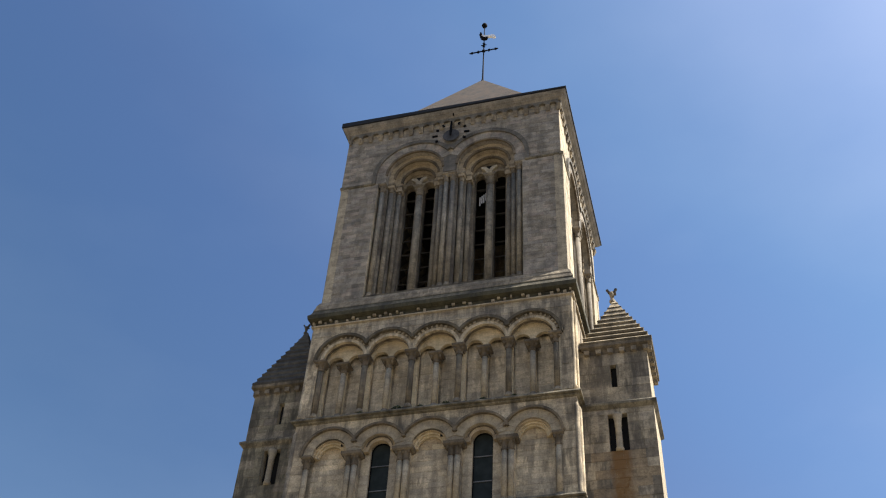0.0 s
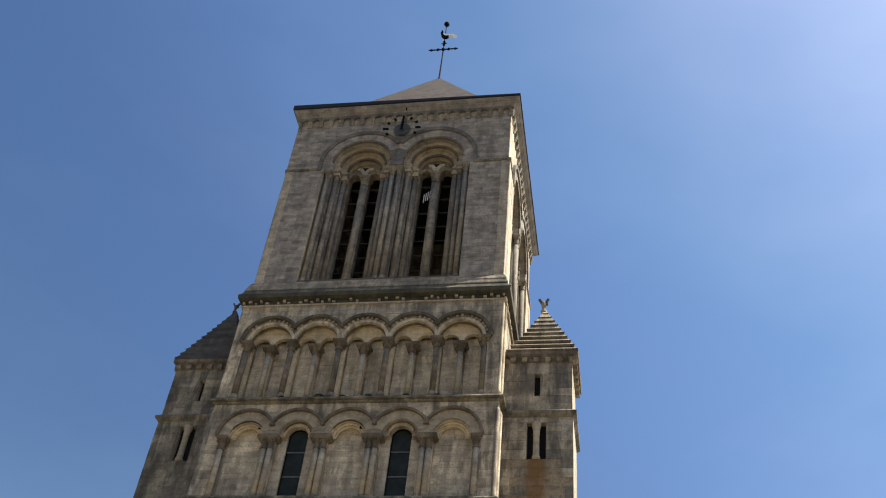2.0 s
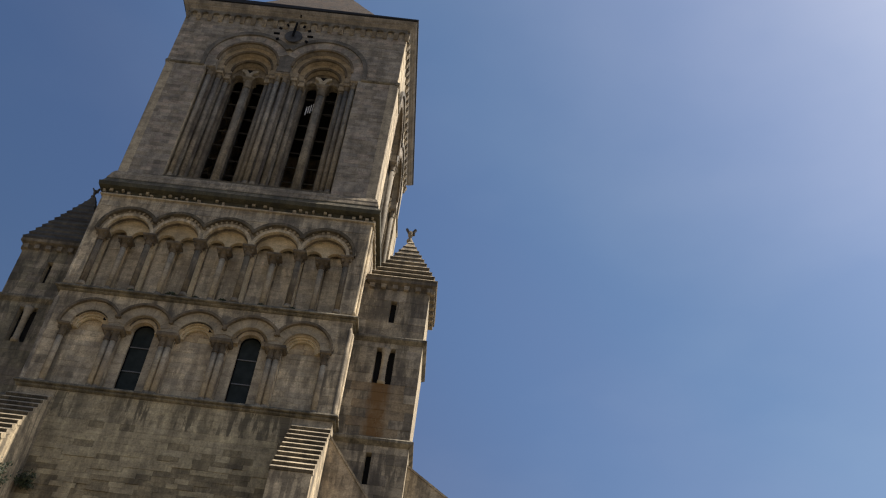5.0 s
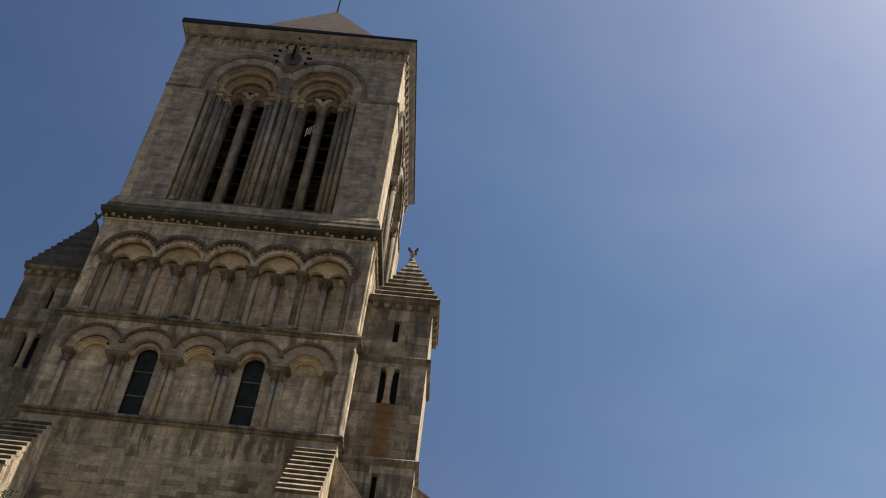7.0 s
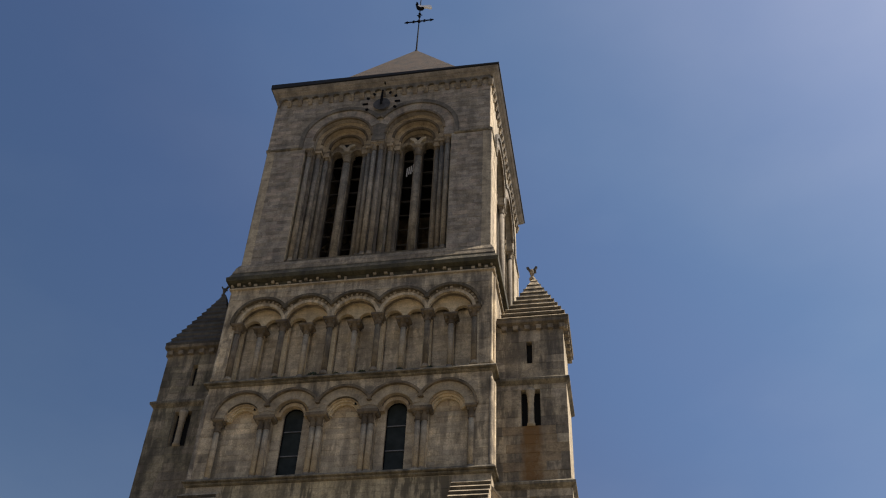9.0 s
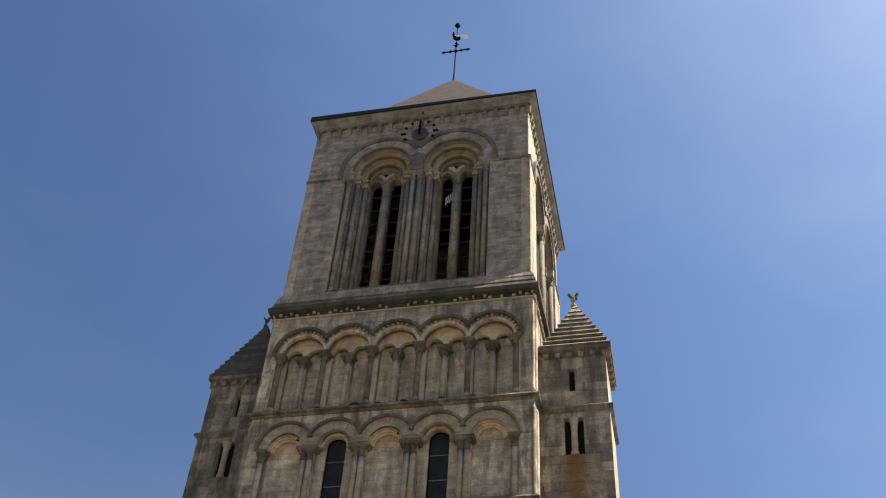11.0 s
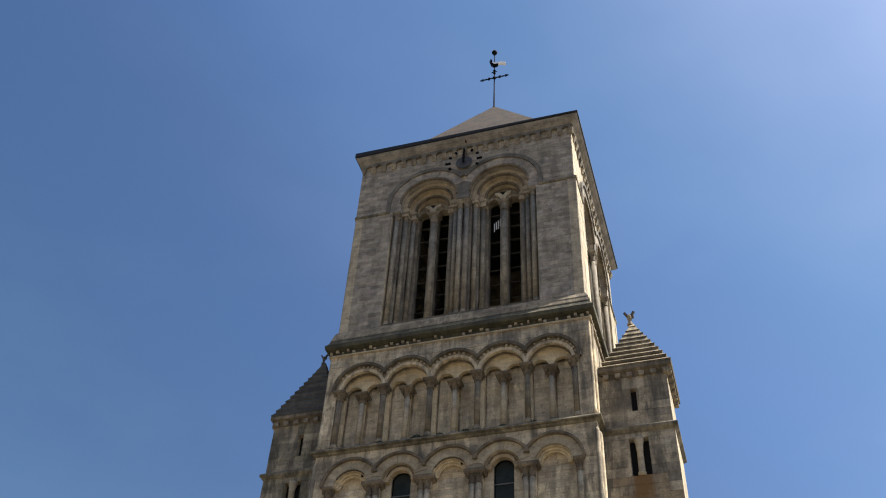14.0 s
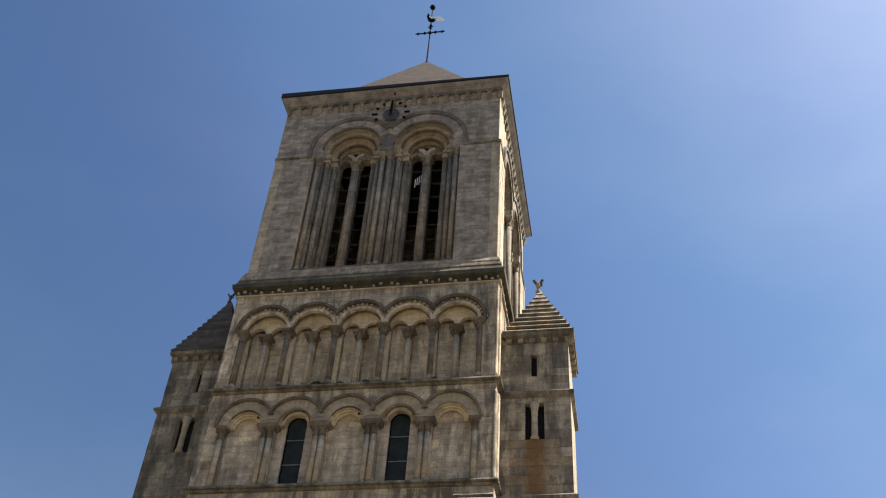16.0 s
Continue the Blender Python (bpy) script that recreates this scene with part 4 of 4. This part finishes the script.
# ---- buttresses ----
def stepped_buttress(name, m, width, out, z_top, z_low, label, nt=10):
    """A buttress that leans on a wall behind it (local y = 0), its head a flight of stone weathering courses."""
    ob = thing(name, (0, 0, 0), label, "buttress", "buttresses")
    ob.location = m.translation
    mm = m

    def put(nm, bm, mat, par, lab=""):
        o = part(nm, bm, mat, par, lab)
        o.matrix_basis = mm if par is ob else Matrix.Identity(4)
        return o

    bm = bmesh.new()
    prof = [(0.0, -0.3), (-out, -0.3), (-out, z_low), (0.0, z_top)]
    a = [bm.verts.new((-width / 2, y, z)) for y, z in prof]
    c = [bm.verts.new((width / 2, y, z)) for y, z in prof]
    bm.faces.new(a)
    bm.faces.new(c[::-1])
    for i in range(4):
        bm.faces.new((a[i], c[i], c[(i + 1) % 4], a[(i + 1) % 4]))
    body = put("body", bm, ASHLAR, ob)
    for k in range(nt):
        t0, t1 = k / nt, (k + 1) / nt
        ya, za = -out * (1 - t0), z_low + (z_top - z_low) * t0
        yb, zb = -out * (1 - t1), z_low + (z_top - z_low) * t1
        bm = bmesh.new()
        e = 0.02 if nt > 1 else 0.025
        pr = [(ya, za - 0.03), (ya - 0.04, za - 0.02), (ya - 0.03, za + 0.02), (yb, zb + 0.02), (yb + 0.02, zb - 0.03)] if nt == 1 else [(ya + 0.06, za - 0.025), (ya - 0.02, za - 0.005), (ya - 0.05, za + 0.06), (yb + 0.012, zb + 0.005), (yb + 0.07, zb - 0.12)]
        a = [bm.verts.new((-width / 2 - e, y, z)) for y, z in pr]
        c = [bm.verts.new((width / 2 + e, y, z)) for y, z in pr]
        bm.faces.new(a)
        bm.faces.new(c[::-1])
        for i in range(5):
            bm.faces.new((a[i], c[i], c[(i + 1) % 5], a[(i + 1) % 5]))
        bmesh.ops.recalc_face_normals(bm, faces=bm.faces)
        # risers and undersides take dark stone, standing in for shade between courses
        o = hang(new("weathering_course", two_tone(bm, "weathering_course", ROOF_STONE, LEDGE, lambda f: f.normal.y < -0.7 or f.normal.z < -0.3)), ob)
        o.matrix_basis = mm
    return ob


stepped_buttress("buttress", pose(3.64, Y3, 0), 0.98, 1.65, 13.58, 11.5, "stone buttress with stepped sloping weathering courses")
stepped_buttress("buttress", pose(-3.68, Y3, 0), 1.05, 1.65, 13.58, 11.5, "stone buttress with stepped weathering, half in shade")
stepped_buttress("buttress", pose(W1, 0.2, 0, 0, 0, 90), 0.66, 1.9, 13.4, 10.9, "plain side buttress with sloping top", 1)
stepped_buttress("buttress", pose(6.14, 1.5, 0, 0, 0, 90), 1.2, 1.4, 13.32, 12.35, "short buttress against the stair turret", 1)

# ---- single stones of the tower front ----
def over(arcs, r):
    """The height under which an arch band covers the wall."""
    def f(x):
        h = -1e9
        for c, s in arcs:
            if abs(x - c) < r:
                h = max(h, s + math.sqrt(r * r - (x - c) ** 2))
        return h
    return f


mixed = (ASHLAR, ASHLAR_GREY, ASHLAR_GREY)
front_wall = face_parts[0]
belfry_mix = (BELFRY_A, BELFRY_A, BELFRY_B, BELFRY_B, BELFRY_C)
for pier, a, b in ((face_parts[1], -WB, -2 * BAY - 0.03), (face_parts[2], 2 * BAY + 0.03, WB)):
    ashlar(pier, a, b, 21.66, 26.93, -0.05, 0.155, 0.33, belfry_mix)
part("corner_strip", box(bmesh.new(), -WT - 0.1, -WT - 0.002, 0.02, 1.2, ZI + 0.1, 29.6), MORTAR, tower)
ashlar(front_wall, -WT - 0.1, WT, 27.12, 29.55, 0.0, 0.165, 0.36, belfry_mix, over([(-BAY, SB), (BAY, SB)], 1.58),
       pick=lambda x, z: HOOD if abs(x) < 0.42 and z < 28.75 else rnd.choice(belfry_mix))
ashlar(stage2, -W2, W2, 20.15, 20.56, Y2, 0.205, 0.6, mixed)
ashlar(stage2, -W2, W2, S2, 20.14, Y2, 0.26, 0.5, (ASHLAR,), over([(c, S2) for c in ARC2], R2))
for sx in (-1, 1):
    a, b = sorted((sx * 3.75, sx * W2))
    ashlar(stage2, a, b, Z2 + 0.04, S2, Y2, 0.28, 0.6, (ASHLAR,))
    ashlar(stage3, *sorted((sx * 3.7, sx * W1)), Z3 + 0.18, S3, Y3, 0.28, 0.6, (ASHLAR, ASHLAR_PALE))
for c in ARC2:
    for d in (-0.34, 0.34):
        ashlar(stage2, c + d - 0.25, c + d + 0.25, Z2 + 0.05, M2 + 0.5, Y2 + 0.5, 0.3, 0.6, (PANEL_HIGH,))
ashlar(stage3, -W1, W1, S3, 16.91, Y3, 0.27, 0.5, (ASHLAR,), over([(c, S3) for c in ARC3], R3))
for k in (0, 2, 4):
    c = ARC3[k]
    w = 0.56
    ashlar(panel3, c - w, c + w, Z3 + 0.18, 15.84, Y3 + 0.25, 0.165, 0.5, (PANEL, PANEL, ASHLAR_PALE))
    ashlar(panel3, c - w + 0.03, c + w - 0.03, 15.84, 16.35, Y3 + 0.25, 0.17, 0.4, (ASHLAR_WARM, TYMPANUM))
for k in (1, 3):
    c = ARC3[k]
    for a, b in ((c - 0.55, c - 0.285), (c + 0.285, c + 0.55)):
        ashlar(panel3, a, b, Z3 + 0.18, 15.84, Y3 + 0.25, 0.3, 0.6, (PANEL,))


def low_pick(x, z):
    """Pale smooth stone high up, dark rough courses lower down."""
    if z > 13.1:
        return LOW_TOP
    edge = 12.35 + 0.45 * math.sin(1.3 * x + 0.4) + 0.2 * math.sin(3.7 * x) + 0.16 * x
    return LOW_B if rnd.random() < 0.06 + 0.62 * max(0.0, min(1.0, (edge - z) / 0.5)) else LOW_A


ashlar(low_wall, -3.1, 3.1, 12.3, 13.76, Y3, 0.185, 0.5, pick=low_pick, uneven=0.003)
ashlar(low_wall, -3.1, 3.1, 10.2, 12.3, Y3, 0.14, 0.42, pick=low_pick, uneven=0.03)
# the sunny face: paler stone puts part of the sunlight into its colour
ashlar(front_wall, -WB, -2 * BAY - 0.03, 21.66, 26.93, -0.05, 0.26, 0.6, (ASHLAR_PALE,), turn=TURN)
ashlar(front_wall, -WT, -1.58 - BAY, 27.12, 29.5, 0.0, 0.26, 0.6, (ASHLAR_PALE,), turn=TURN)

# ---- small things on the front ----
def iron_hook(x, z):
    ob = thing("iron_hook", (x, Y3 + 0.15, z), "small dark iron hook under the arch", "hook", "iron hooks")
    bm = bmesh.new()
    box(bm, x - 0.02, x + 0.02, Y3 + 0.1, Y3 + 0.27, z - 0.02, z + 0.02)
    box(bm, x - 0.05, x + 0.05, Y3 + 0.08, Y3 + 0.13, z - 0.05, z + 0.02)
    part("bracket", bm, IRON, ob)


def moss_tuft(x, y, z, size, seed):
    """A cushion of small leaves on a ledge."""
    r = random.Random(seed)
    bm = bmesh.new()
    for _ in range(150):
        a, d = r.uniform(0, 6.3), size * math.sqrt(r.random())
        c = Vector((x + d * math.cos(a), y + 0.5 * d * math.sin(a), z + r.uniform(0, 0.8) * (size - d)))
        u = Vector((r.uniform(-1, 1), r.uniform(-1, 1), r.uniform(-0.5, 1))).normalized() * 0.035
        w = u.orthogonal().normalized() * 0.02
        bm.faces.new([bm.verts.new(p) for p in (c - u, c + w, c + u, c - w)])
    tagged(new("moss_tuft", mesh_of("moss_tuft", bm, LEAF)), "dark green moss tuft growing on the stone ledge", "moss", "moss tufts")


for hx, hz in ((-2.62, 16.19), (0.32, 16.18)):
    iron_hook(hx, hz)
for i, (mx, ms) in enumerate(((-2.16, 0.09), (-1.03, 0.19), (-0.34, 0.1), (0.41, 0.14), (1.5, 0.1), (2.4, 0.09))):
    moss_tuft(mx, Y2 - 0.05, 17.1, ms, 11 + i)


def wall_plant(x, y, z, size, seed):
    """A bushy wall plant: thin stems from one root and small leaves."""
    r = random.Random(seed)
    ob = thing("wall_plant", (x, y, z), "dark leafy plant growing from the wall joint", "plant", "wall plants")
    stems, leaves = bmesh.new(), bmesh.new()
    for _ in range(26):
        way = Vector((r.uniform(-0.6, 1.0), r.uniform(-1.0, 0.1), r.uniform(-0.2, 1.0))).normalized() * size * r.uniform(0.5, 1.0)
        root = Vector((x, y, z))
        side = way.orthogonal().normalized() * 0.006
        stems.faces.new([stems.verts.new(p) for p in (root - side, root + side, root + way + side * 0.4, root + way - side * 0.4)])
        for k in range(16):
            c = root + way * (0.25 + 0.75 * k / 15) + Vector((r.gauss(0, 0.05), r.gauss(0, 0.05), r.gauss(0, 0.05)))
            u = Vector((r.uniform(-1, 1), r.uniform(-1, 1), r.uniform(-1, 1))).normalized()
            w = u.orthogonal().normalized()
            a = r.uniform(0.03, 0.05)
            leaves.faces.new([leaves.verts.new(p) for p in (c - u * a, c + w * a * 0.5, c + u * a, c - w * a * 0.5)])
    part("stem", stems, WOOD, ob)
    part("foliage", leaves, LEAF, ob)


wall_plant(-3.15, -1.45, 10.5, 0.72, 3)
wall_plant(-2.95, Y3, 11.1, 0.38, 5)
